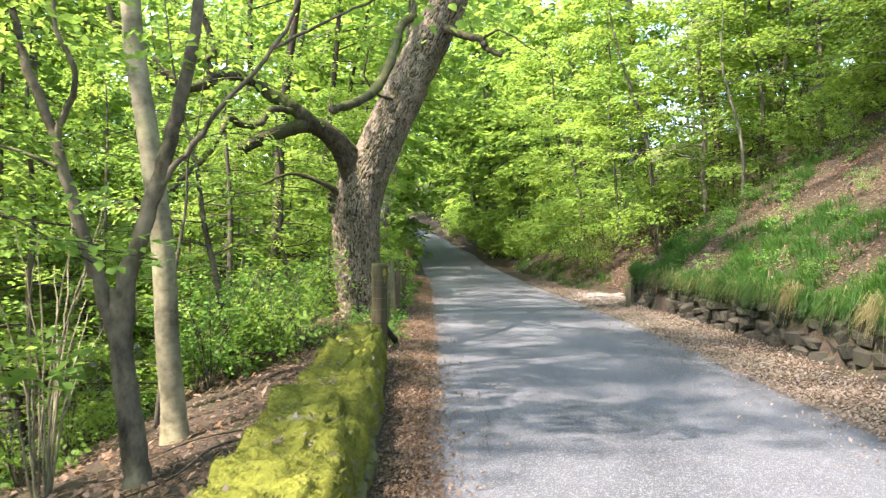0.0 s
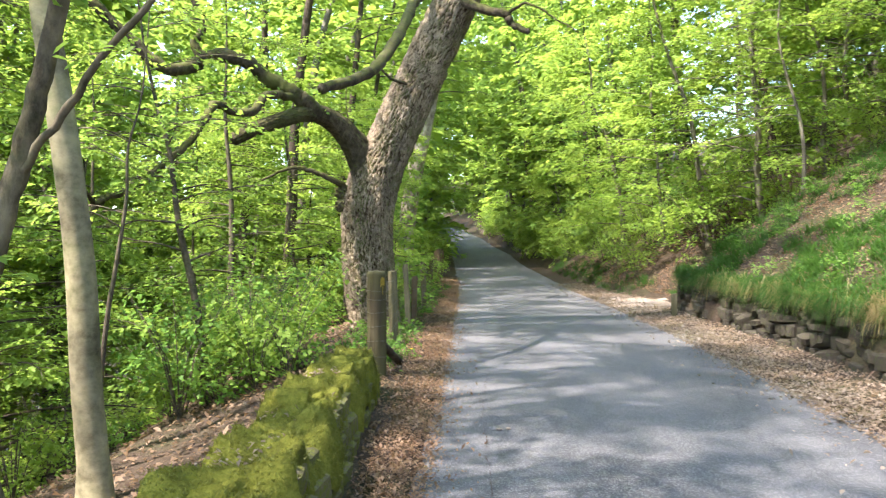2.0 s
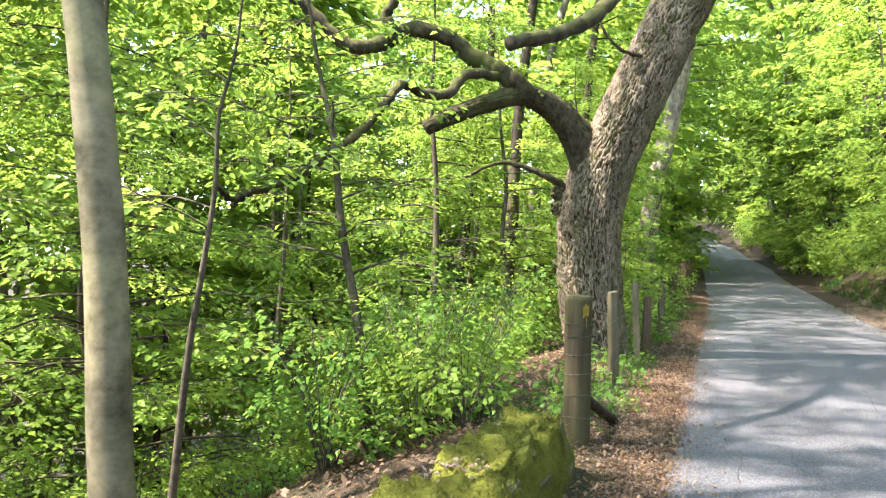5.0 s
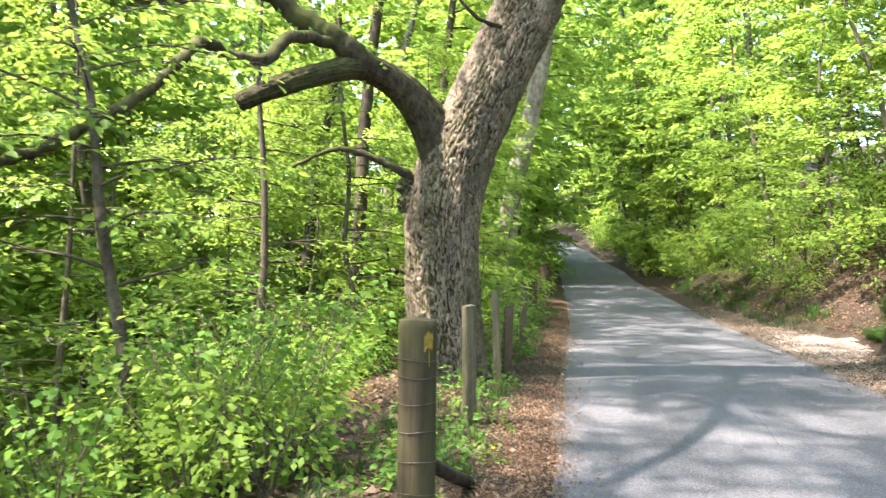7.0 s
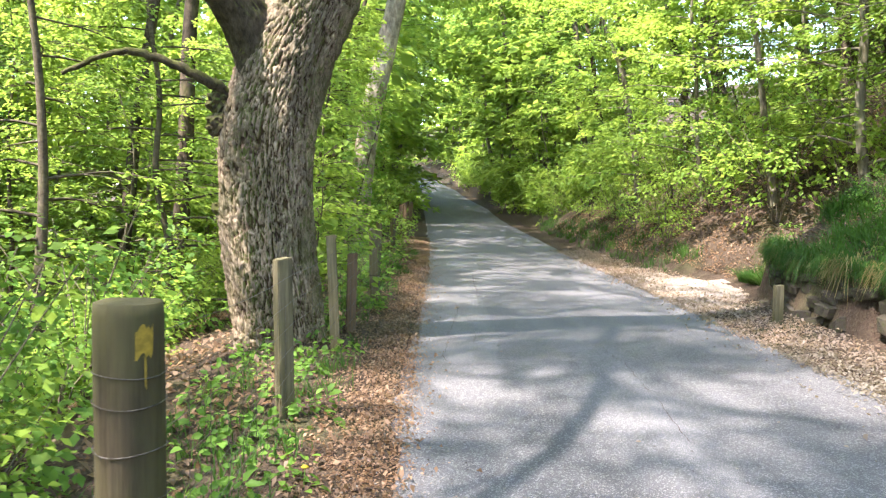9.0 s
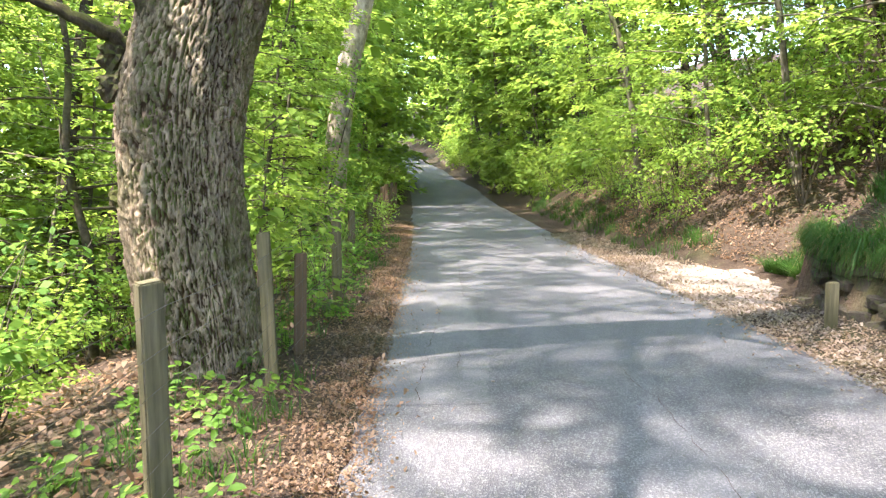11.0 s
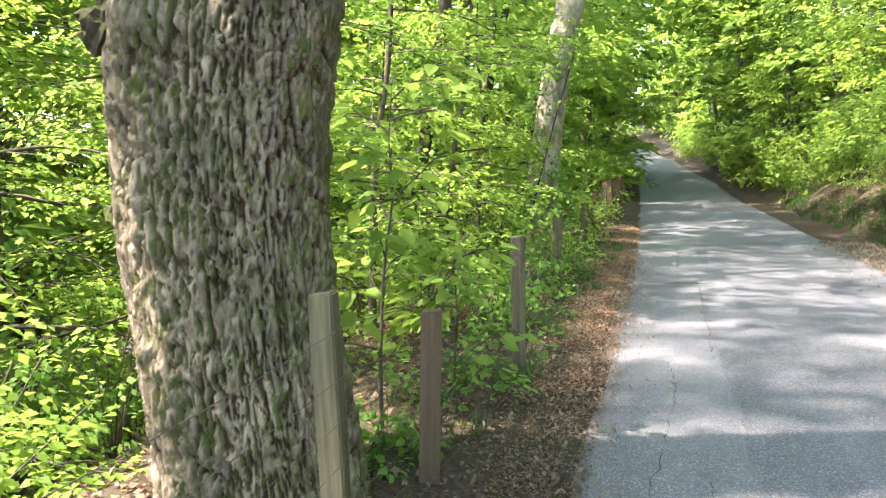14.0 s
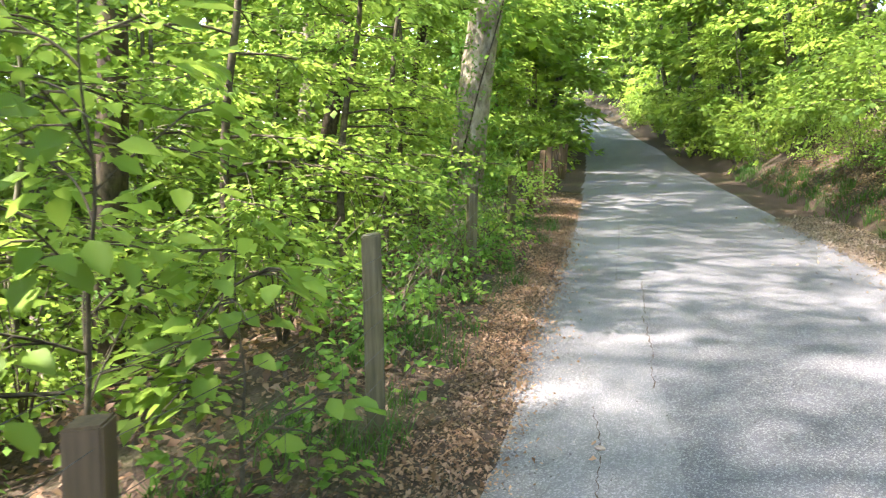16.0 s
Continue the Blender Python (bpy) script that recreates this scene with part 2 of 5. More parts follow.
LEFT_EDGE = ((-400, 0.2), (-20, 0.1), (4, -0.10), (9, -0.15), (17, -0.33), (25, -0.47), (30, -0.62), (48, -1.2), (70, -2.2), (93, -3.7), (115, -7.5), (140, -18), (400, -140))
RIGHT_EDGE = ((-400, 3.6), (-20, 3.45), (4, 3.36), (15, 3.55), (22, 3.45), (30, 3.25), (48, 3.15), (70, 2.7), (93, 0.3), (115, -4.0), (140, -13.5), (400, -134))
BANK_FOOT = ((-400, 1.3), (6, 1.08), (20, 1.0), (21.5, 1.5), (24, 1.25), (28, 0.85), (45, 0.8), (400, 0.9))   # beyond the right edge


def road_rise(y):
    y = np.asarray(y, float)
    up = np.where(y > 45, 0.0009 * (np.minimum(y, 120) - 45) ** 2, 0.0)
    return up + np.where(y > 120, (y - 120) * 0.02, 0.0)


def soft_noise(x, y, scale, seed):
    """Smooth value noise on the plane, within -1 to 1."""
    x, y = np.asarray(x, float) / scale + seed * 17.3, np.asarray(y, float) / scale + seed * 5.1
    xi, yi = np.floor(x), np.floor(y)
    fx, fy = x - xi, y - yi
    fx, fy = fx * fx * (3 - 2 * fx), fy * fy * (3 - 2 * fy)

    def value(a, b):
        v = np.sin(a * 127.1 + b * 311.7 + seed * 74.7) * 43758.5453
        return (v - np.floor(v)) * 2 - 1
    return (value(xi, yi) * (1 - fx) + value(xi + 1, yi) * fx) * (1 - fy) + (value(xi, yi + 1) * (1 - fx) + value(xi + 1, yi + 1) * fx) * fy


def land(x, y):
    """Height of the ground: the road's bed, verges, the drop on the left and the bank on the right."""
    x, y = np.asarray(x, float), np.asarray(y, float)
    left, right = lerp(y, LEFT_EDGE), lerp(y, RIGHT_EDGE)
    base = road_rise(y)
    out_l = left - x
    shoulder = np.interp(y, [0, 9.5, 11.5, 14, 20, 30], [0.75, 0.8, 0.7, 1.1, 1.2, 1.0])
    d = np.maximum(out_l - shoulder, 0)
    fall = np.where(d < 2.2, 0.16 * d + 0.05 * d * d, 0.594 + 0.52 * (d - 2.2))
    fall = np.minimum(fall, 9 + 0.05 * d)
    z_left = np.where(out_l > 0, 0.03 + 0.05 * np.minimum(out_l, 0.9) - fall, 0.0)
    foot = lerp(y, BANK_FOOT)
    walled = np.clip((20.6 - y) / 0.5, 0, 1)
    out_r = x - right
    e = np.maximum(out_r - foot, 0)
    slope_wall = np.where(e > 0.12, 0.57 + 0.66 * (e - 0.12), e * 0.2)
    slope_free = np.where(e < 0.8, 0.75 * e, 0.6 + 0.70 * (e - 0.8)) * np.interp(y, [0, 38, 60], [1, 1, 0.55])
    scoop = np.exp(-((y - 22.3) / 1.7) ** 2) * np.minimum(e, 2.0) * 0.42
    rise = walled * slope_wall + (1 - walled) * (slope_free - scoop)
    rise = np.where(rise > 9, 9 + (rise - 9) * 0.35, rise)
    rise = np.minimum(rise, 24)
    z_right = np.where(out_r > 0, 0.02 + 0.04 * np.minimum(out_r, 1.0) + rise, 0.0)
    rough = soft_noise(x, y, 1.6, 3) * 0.10 + soft_noise(x, y, 0.55, 5) * 0.045 + soft_noise(x, y, 6.0, 7) * 0.25
    away = np.clip(np.maximum(out_l - shoulder, (out_r - foot) * 0.8) / 1.5, 0, 1)
    small = soft_noise(x, y, 0.3, 9) * 0.012 * ((out_l > 0.05) | (out_r > 0.05))
    inside = np.where((out_l < -0.16) & (out_r < -0.16), -0.03, np.where((out_l < 0) & (out_r < 0), -0.01, 0.0))
    return base + z_left + z_right + rough * away + small + inside


def ground_at(x, y):
    return float(land(np.array([x]), np.array([y]))[0])


# ---- mesh helpers ----


def quads(name, verts, faces, material, smooth=True):
    """A mesh of four-sided faces from arrays."""
    me = bpy.data.meshes.new(name)
    verts, faces = np.asarray(verts, np.float32), np.asarray(faces, np.int32)
    me.vertices.add(len(verts))
    me.vertices.foreach_set("co", verts.ravel())
    me.loops.add(faces.size)
    me.loops.foreach_set("vertex_index", faces.ravel())
    me.polygons.add(len(faces))
    me.polygons.foreach_set("loop_start", np.arange(0, faces.size, 4, dtype=np.int32))
    me.polygons.foreach_set("loop_total", np.full(len(faces), 4, np.int32))
    me.update(calc_edges=True)
    me.validate()
    if smooth:
        me.polygons.foreach_set("use_smooth", np.ones(len(faces), bool))
    me.materials.append(material)
    return me


def grid_faces(rows, cols, closed=False):
    r, c = np.meshgrid(np.arange(rows - 1), np.arange(cols if closed else cols - 1), indexing="ij")
    a, b = r * cols + c, r * cols + (c + 1) % cols
    return np.stack([a, b, b + cols, a + cols], -1).reshape(-1, 4)


class Tubes:
    """Gathers tapered round limbs into one mesh."""

    def __init__(self):
        self.verts, self.faces, self.count = [], [], 0

    def add(self, points, radii, sides=6):
        p = np.asarray(points, float)
        r = np.asarray(radii, float)
        along = np.gradient(p, axis=0)
        along /= np.linalg.norm(along, axis=1)[:, None] + 1e-9
        mean = np.abs(along.mean(0))
        ref = np.eye(3)[int(np.argmin(mean))]
        u = np.cross(along, ref)
        u /= np.linalg.norm(u, axis=1)[:, None] + 1e-9
        v = np.cross(along, u)
        a = np.linspace(0, 2 * np.pi, sides, endpoint=False)
        ring = p[:, None, :] + r[:, None, None] * (np.cos(a)[None, :, None] * u[:, None, :] + np.sin(a)[None, :, None] * v[:, None, :])
        self.verts.append(ring.reshape(-1, 3))
        self.faces.append(grid_faces(len(p), sides, True) + self.count)
        self.count += len(p) * sides
        base = self.count - sides
        if sides > 3:
            self.faces.append(np.array([[base, base + 2 * k + 1, base + 2 * k + 2, base + 2 * k + 3] for k in range(sides // 2 - 1)]))

    def mesh(self, name, material):
        return quads(name, np.concatenate(self.verts), np.concatenate(self.faces), material)


def smooth_line(points, steps=6):
    """A smooth line through the points (Catmull-Rom)."""
    p = np.asarray(points, float)
    p = np.vstack([2 * p[0] - p[1], p, 2 * p[-1] - p[-2]])
    out = []
    for i in range(1, len(p) - 2):
        t = np.linspace(0, 1, steps, endpoint=False)[:, None]
        a, b, c, d = p[i - 1], p[i], p[i + 1], p[i + 2]
        out.append(0.5 * (2 * b + (c - a) * t + (2 * a - 5 * b + 4 * c - d) * t ** 2 + (3 * b - a - 3 * c + d) * t ** 3))
    out.append(p[-2][None, :])
    return np.vstack(out)


def part(name, mesh, parent, label=""):
    ob = new(name, mesh)
    ob.parent = parent
    if label:
        ob["label"] = label
    return ob


def thing(name, place, label, category, group="", kind=""):
    ob = new(name)
    ob.location = place
    ob.empty_display_size = 0.2
    return tagged(ob, label, category, group, kind)


def leaf_sprays(rng, centres, headings, reach, per, size, tilt=0.16, narrow=0.42, droop=0.14, fine=False):
    """Flat fans of leaves, as beech carries them: arrays of corners for four-sided leaves."""
    n = len(centres)
    c = np.repeat(np.asarray(centres, float), per, 0)
    h = np.repeat(np.asarray(headings, float), per)
    reach = np.repeat(np.broadcast_to(np.asarray(reach, float), (n,)), per)
    roll = np.repeat(rng.normal(0, tilt, n), per)
    dip = np.repeat(rng.normal(-droop, tilt, n), per)
    d = np.stack([np.cos(h) * np.cos(dip), np.sin(h) * np.cos(dip), np.sin(dip)], -1)
    s = np.stack([-np.sin(h), np.cos(h), np.zeros_like(h)], -1)
    up = np.cross(d, s)
    s, up = s * np.cos(roll)[:, None] + up * np.sin(roll)[:, None], up * np.cos(roll)[:, None] - s * np.sin(roll)[:, None]
    u = rng.random(n * per) ** 0.8
    w = narrow * np.sin(np.pi * np.clip(u * 0.85 + 0.12, 0, 1)) ** 0.7
    v = (rng.random(n * per) * 2 - 1) * w
    pos = c + d * (u * reach)[:, None] + s * (v * reach)[:, None] + up * (rng.normal(0, 0.035, n * per) - 0.25 * v * v * reach - 0.1 * u * u * reach)[:, None]
    ang = np.sign(v) * rng.uniform(0.3, 1.1, n * per)
    ld = d * np.cos(ang)[:, None] + s * np.sin(ang)[:, None] + up * rng.normal(-0.15, 0.3, n * per)[:, None]
    ld /= np.linalg.norm(ld, axis=1)[:, None]
    ln = up + rng.normal(0, 0.26, (n * per, 3))
    ls = np.cross(ln, ld)
    ls /= np.linalg.norm(ls, axis=1)[:, None] + 1e-9
    ln = np.cross(ld, ls)
    L = size * rng.uniform(0.7, 1.3, n * per)[:, None]
    side = 0.33 * L
    fold = ln * L * 0.06
    if fine:
        a, c = ld * L * 0.32 + fold * 1.5, ld * L * 0.72 + fold
        return np.stack([pos, pos + a + ls * side, pos + c + ls * side * 0.75, pos + ld * L - fold * 2, pos + c - ls * side * 0.75, pos + a - ls * side], 1).reshape(-1, 3)
    corners = np.stack([pos, pos + ld * L * 0.5 + ls * side + fold, pos + ld * L - fold, pos + ld * L * 0.5 - ls * side + fold], 1)
    return corners.reshape(-1, 3)


def leaf_mesh(name, corners, material, fine=False):
    if fine:
        base = np.arange(0, len(corners), 6)[:, None]
        faces = np.concatenate([base + [0, 1, 2, 3], base + [0, 3, 4, 5]], 1).reshape(-1, 4)
        return quads(name, corners, faces, material, smooth=False)
    k = len(corners) // 4
    return quads(name, corners, np.arange(k * 4).reshape(k, 4), material, smooth=False)


# ---- trees ----


def grow(rng, base, height, radius, lean=(0, 0), limbs=14, low=0.15, reach=2.4, sprays=7, per=26, size=0.11,
         spray=0.75, rise=0.25, wander=0.25, top_fan=True, bias=None, sides=8, twigs=True, spine=None, fine=False):
    """The limbs and the leaves of one tree; bias (angle, weight) turns the limbs to one side."""
    tubes = Tubes()
    base = np.asarray(base, float)
    k = 7
    t = np.linspace(0, 1, k)
    bend = np.cumsum(rng.normal(0, wander * height / 18, (k, 2)), 0)
    bend -= bend[0]
    trunk = np.stack([lean[0] * height * t + bend[:, 0], lean[1] * height * t + bend[:, 1], height * t], -1)
    if spine is not None:
        trunk = np.asarray(spine, float)
    trunk[0, 2] -= 0.3
    line = smooth_line(trunk, 4)
    tt = np.linspace(0, 1, len(line))
    rad = radius * ((1 - tt) ** 0.8 * 0.92 + 0.08) * (1 + 0.45 * np.exp(-tt * height / 0.25))
    tubes.add(line, rad, sides)
    centres, heads, reaches = [], [], []
    for i in range(limbs):
        f = low + (1 - low) * ((i + rng.random() * 0.8) / limbs)
        at = np.array([np.interp(f, tt, line[:, j]) for j in range(3)])
        az = rng.random() * 2 * np.pi
        if bias and rng.random() < bias[1]:
            az = bias[0] + rng.normal(0, 0.7)
        length = reach * (1 - 0.55 * max(f - 0.3, 0) / 0.7) * rng.uniform(0.6, 1.15)
        m = 5
        s = np.linspace(0, 1, m)
        up = rise * rng.uniform(0.2, 1.6)
        side = rng.normal(0, 0.18)
        pts = at + np.stack([np.cos(az + side * s) * s * length, np.sin(az + side * s) * s * length,
                             length * (up * s - 0.22 * s ** 2) + rng.normal(0, 0.03, m) * s * length], -1)
        r0 = min(max(np.interp(f, tt, rad) * 0.36, 0.006), 0.03)
        arm = smooth_line(pts, 3) if twigs else pts
        if twigs or i % 2:
            tubes.add(arm, np.linspace(r0, 0.004, len(arm)), 4)
        for j in range(sprays):
            q = 0.25 + 0.75 * (j + rng.random()) / sprays
            p = np.array([np.interp(q, s, pts[:, c]) for c in range(3)])
            turn = az + (1 if j % 2 else -1) * rng.uniform(0.25, 1.1) * (1.15 - 0.6 * q)
            centres.append(p), heads.append(turn), reaches.append(spray * rng.uniform(0.6, 1.25) * (1.1 - 0.3 * q))
            end = p + np.array([np.cos(turn), np.sin(turn), -0.15]) * reaches[-1] * 0.75
            if twigs:
                tubes.add([p, (p + end) / 2 + [0, 0, 0.02], end], [0.006, 0.004, 0.002], 3)
    if top_fan:
        for j in range(5):
            centres.append(line[-1] - [0, 0, 0.2 * j]), heads.append(rng.random() * 6.28), reaches.append(spray)
    corners = leaf_sprays(rng, centres, heads, reaches, per, size, fine=fine)
    return tubes, corners


def tree(rng, x, y, height, radius, bark, leaf, label, group, name="tree", category="tree", z=None, **more):
    ground = ground_at(x, y) if z is None else z
    tubes, corners = grow(rng, (0, 0, 0), height, radius, **more)
    ob = thing(name, (x, y, ground), label, category, group)
    part("trunk", tubes.mesh("trunk", bark), ob)
    part("crown", leaf_mesh("crown", corners, leaf, more.get("fine", False)), ob)
    return ob

# ---- setting ----


def axis_steps(*spans):
    out = []
    for a, b, step in spans:
        out.append(np.arange(a, b, step))
    return np.concatenate(out + [[spans[-1][1]]])


def build_ground():
    xs = axis_steps((-400, -60, 40), (-60, -16, 2.0), (-16, -5, 0.5), (-5, 9, 0.14), (9, 20, 0.5), (20, 60, 2.0), (60, 400, 40))
    ys = axis_steps((-400, -40, 40), (-40, -6, 2.0), (-6, 32, 0.25), (32, 60, 0.5), (60, 150, 2.0), (150, 400, 25))
    gx, gy = np.meshgrid(xs, ys)
    gz = land(gx, gy)
    me = quads("ground", np.stack([gx, gy, gz], -1).reshape(-1, 3), grid_faces(len(ys), len(xs)), SOIL)
    tagged(new("ground", me), "brown woodland soil with leaf litter, falling away from road", "ground", kind="structure")


def ribbon(name, ys, left, right, lift, material, cols=14, camber=0.03, thick=0.05, fray=0.0, seed=1):
    """A strip that lies along the road, with sides that reach into the ground."""
    f = np.linspace(0, 1, cols)
    l, r = left(ys), right(ys)
    if fray:
        l = l + fray * (soft_noise(ys, ys * 0, 0.35, seed) + 0.6 * soft_noise(ys, ys * 0, 0.11, seed + 1))
        r = r + fray * (soft_noise(ys, ys * 0 + 9, 0.4, seed + 2) + 0.6 * soft_noise(ys, ys * 0 + 9, 0.12, seed + 3))
    x = l[:, None] * (1 - f) + r[:, None] * f
    y = np.repeat(ys[:, None], cols, 1)
    full_l, full_r = lerp(ys, LEFT_EDGE)[:, None], lerp(ys, RIGHT_EDGE)[:, None]
    q = (x - full_l) / (full_r - full_l)
    z = road_rise(y) + lift + camber * 4 * q * (1 - q) + soft_noise(x, y, 2.5, 11) * 0.008
    verts, faces = [np.stack([x, y, z], -1).reshape(-1, 3)], [grid_faces(len(ys), cols)]
    for c in (0, -1):
        top = np.stack([x[:, c], y[:, c], z[:, c]], -1)
        pair = np.stack([top - [0, 0, thick], top] if c == 0 else [top, top - [0, 0, thick]], 1).reshape(-1, 3)
        faces.append(grid_faces(len(ys), 2) + sum(len(v) for v in verts))
        verts.append(pair)
    return quads(name, np.concatenate(verts), np.concatenate(faces), material)


def build_road():
    ys = axis_steps((-120, -6, 3.0), (-6, 40, 0.08), (40, 170, 1.0))
    me = ribbon("road", ys, lambda y: lerp(y, LEFT_EDGE), lambda y: lerp(y, RIGHT_EDGE), 0.0, ROAD, 16, fray=0.06)
    tagged(new("road", me), "narrow grey asphalt lane, worn, dappled with sunlight", "road", kind="structure")
    # strips of older, paler surface left between repairs
    for y0, y1, a, b, seed in ((15.5, 23.4, 0.02, 0.24, 3), (24.6, 31.0, 0.02, 0.30, 5)):
        ys = np.arange(y0, y1, 0.08)

        def at(k, y):
            return lerp(y, LEFT_EDGE) * (1 - k) + lerp(y, RIGHT_EDGE) * k
        me = ribbon("road_patch", ys, lambda y: at(a, y), lambda y: at(b, y), 0.004, ROAD_PATCH, 6, thick=0.006, fray=0.05, seed=seed)
        tagged(new("road_patch", me), "paler strip of old gritty asphalt along the lane's edge", "road surface", kind="structure")


def build_cracks():
    """Cracks and the edges of old repairs in the asphalt, filled with dark dirt."""
    rng = np.random.default_rng(14)
    for pts, wide in (([(0.08, 15.6), (0.11, 17.1), (0.19, 18.3), (0.20, 19.1), (0.17, 19.9)], 0.013),
                      ([(0.51, 20.3), (0.52, 21.4), (0.50, 22.4), (0.53, 24.1)], 0.016), ([(0.53, 24.1), (0.38, 24.15), (0.24, 24.1)], 0.014),
                      ([(0.24, 24.1), (0.26, 27.0), (0.22, 30.5)], 0.014), ([(0.38, 16.5), (0.39, 17.3)], 0.011),
                      ([(0.33, 5.6), (0.36, 7.4), (0.31, 9.2), (0.38, 11.0)], 0.010), ([(1.62, 13.2), (1.7, 15.0), (1.66, 16.6)], 0.008)):
        line = smooth_line(np.array(pts), 16)
        line = line + np.stack([rng.normal(0, 0.007, len(line)) + 0.02 * soft_noise(line[:, 1], line[:, 0], 0.3, 6), np.zeros(len(line))], -1)
        along = np.gradient(line, axis=0)
        along /= np.linalg.norm(along, axis=1)[:, None]
        side = np.stack([-along[:, 1], along[:, 0]], -1) * (wide / 4 * rng.uniform(0.15, 1.2, len(line)))[:, None]
        rows = np.stack([line - side, line + side], 1)
        x, y = rows[..., 0], rows[..., 1]
        q = (x - lerp(y, LEFT_EDGE)) / (lerp(y, RIGHT_EDGE) - lerp(y, LEFT_EDGE))
        z = road_rise(y) + 0.12 * q * (1 - q) + soft_noise(x, y, 2.5, 11) * 0.008 + 0.008
        me = quads("road_crack", np.stack([x, y, z], -1).reshape(-1, 3), grid_faces(len(line), 2), SOIL)
        tagged(new("road_crack", me), "thin dirt-filled crack in the worn asphalt", "crack", kind="structure")


def build_scoop():
    """Pale sandy earth washed out of the bank where the retaining wall ends."""
    ys = np.arange(17.5, 27.5, 0.1)
    f = np.linspace(0, 1, 26)
    mid = np.exp(-((ys - 22.0) / 2.4) ** 2)
    right = lerp(ys, RIGHT_EDGE)
    wide = 0.5 + 1.2 * mid + 0.2 * soft_noise(ys, ys * 0, 0.7, 2)
    x = right[:, None] - 0.10 + 0.06 * soft_noise(ys, ys * 0, 0.5, 8)[:, None] + wide[:, None] * f
    y = np.repeat(ys[:, None], 26, 1)
    cover = np.sin(np.pi * np.clip(f, 0.02, 0.98)) ** 0.4 * (0.15 + mid[:, None])
    z = np.maximum(land(x, y), road_rise(y) + 0.02) + 0.05 * cover - 0.02 + 0.012 * soft_noise(x, y, 0.18, 4)
    me = quads("sand_wash", np.stack([x, y, z], -1).reshape(-1, 3), grid_faces(len(ys), 26), SAND)
    tagged(new("sand_wash", me), "pale sandy earth washed from the bank beside the lane", "earth", kind="stuff")


def rock_mesh(rng, name, material, long=1.0):
    """An uneven squared stone about 1 x 1 x 1, set on its base."""
    bm = bmesh.new()
    bmesh.ops.create_cube(bm, size=1.0)
    bmesh.ops.bevel(bm, geom=bm.edges[:], offset=0.13, segments=1, affect="EDGES")
    for v in bm.verts:
        v.co = v.co + Vector(rng.normal(0, 0.03, 3))
    me = bpy.data.meshes.new(name)
    bm.to_mesh(me)
    bm.free()
    for p in me.polygons:
        p.use_smooth = False
    me.materials.append(material)
    return me


def wall_left_line(y):
    """The road-side face of the moss-grown wall."""
    return np.interp(y, [-6, 3, 6, 9.6], [-0.34, -0.38, -0.47, -0.68])


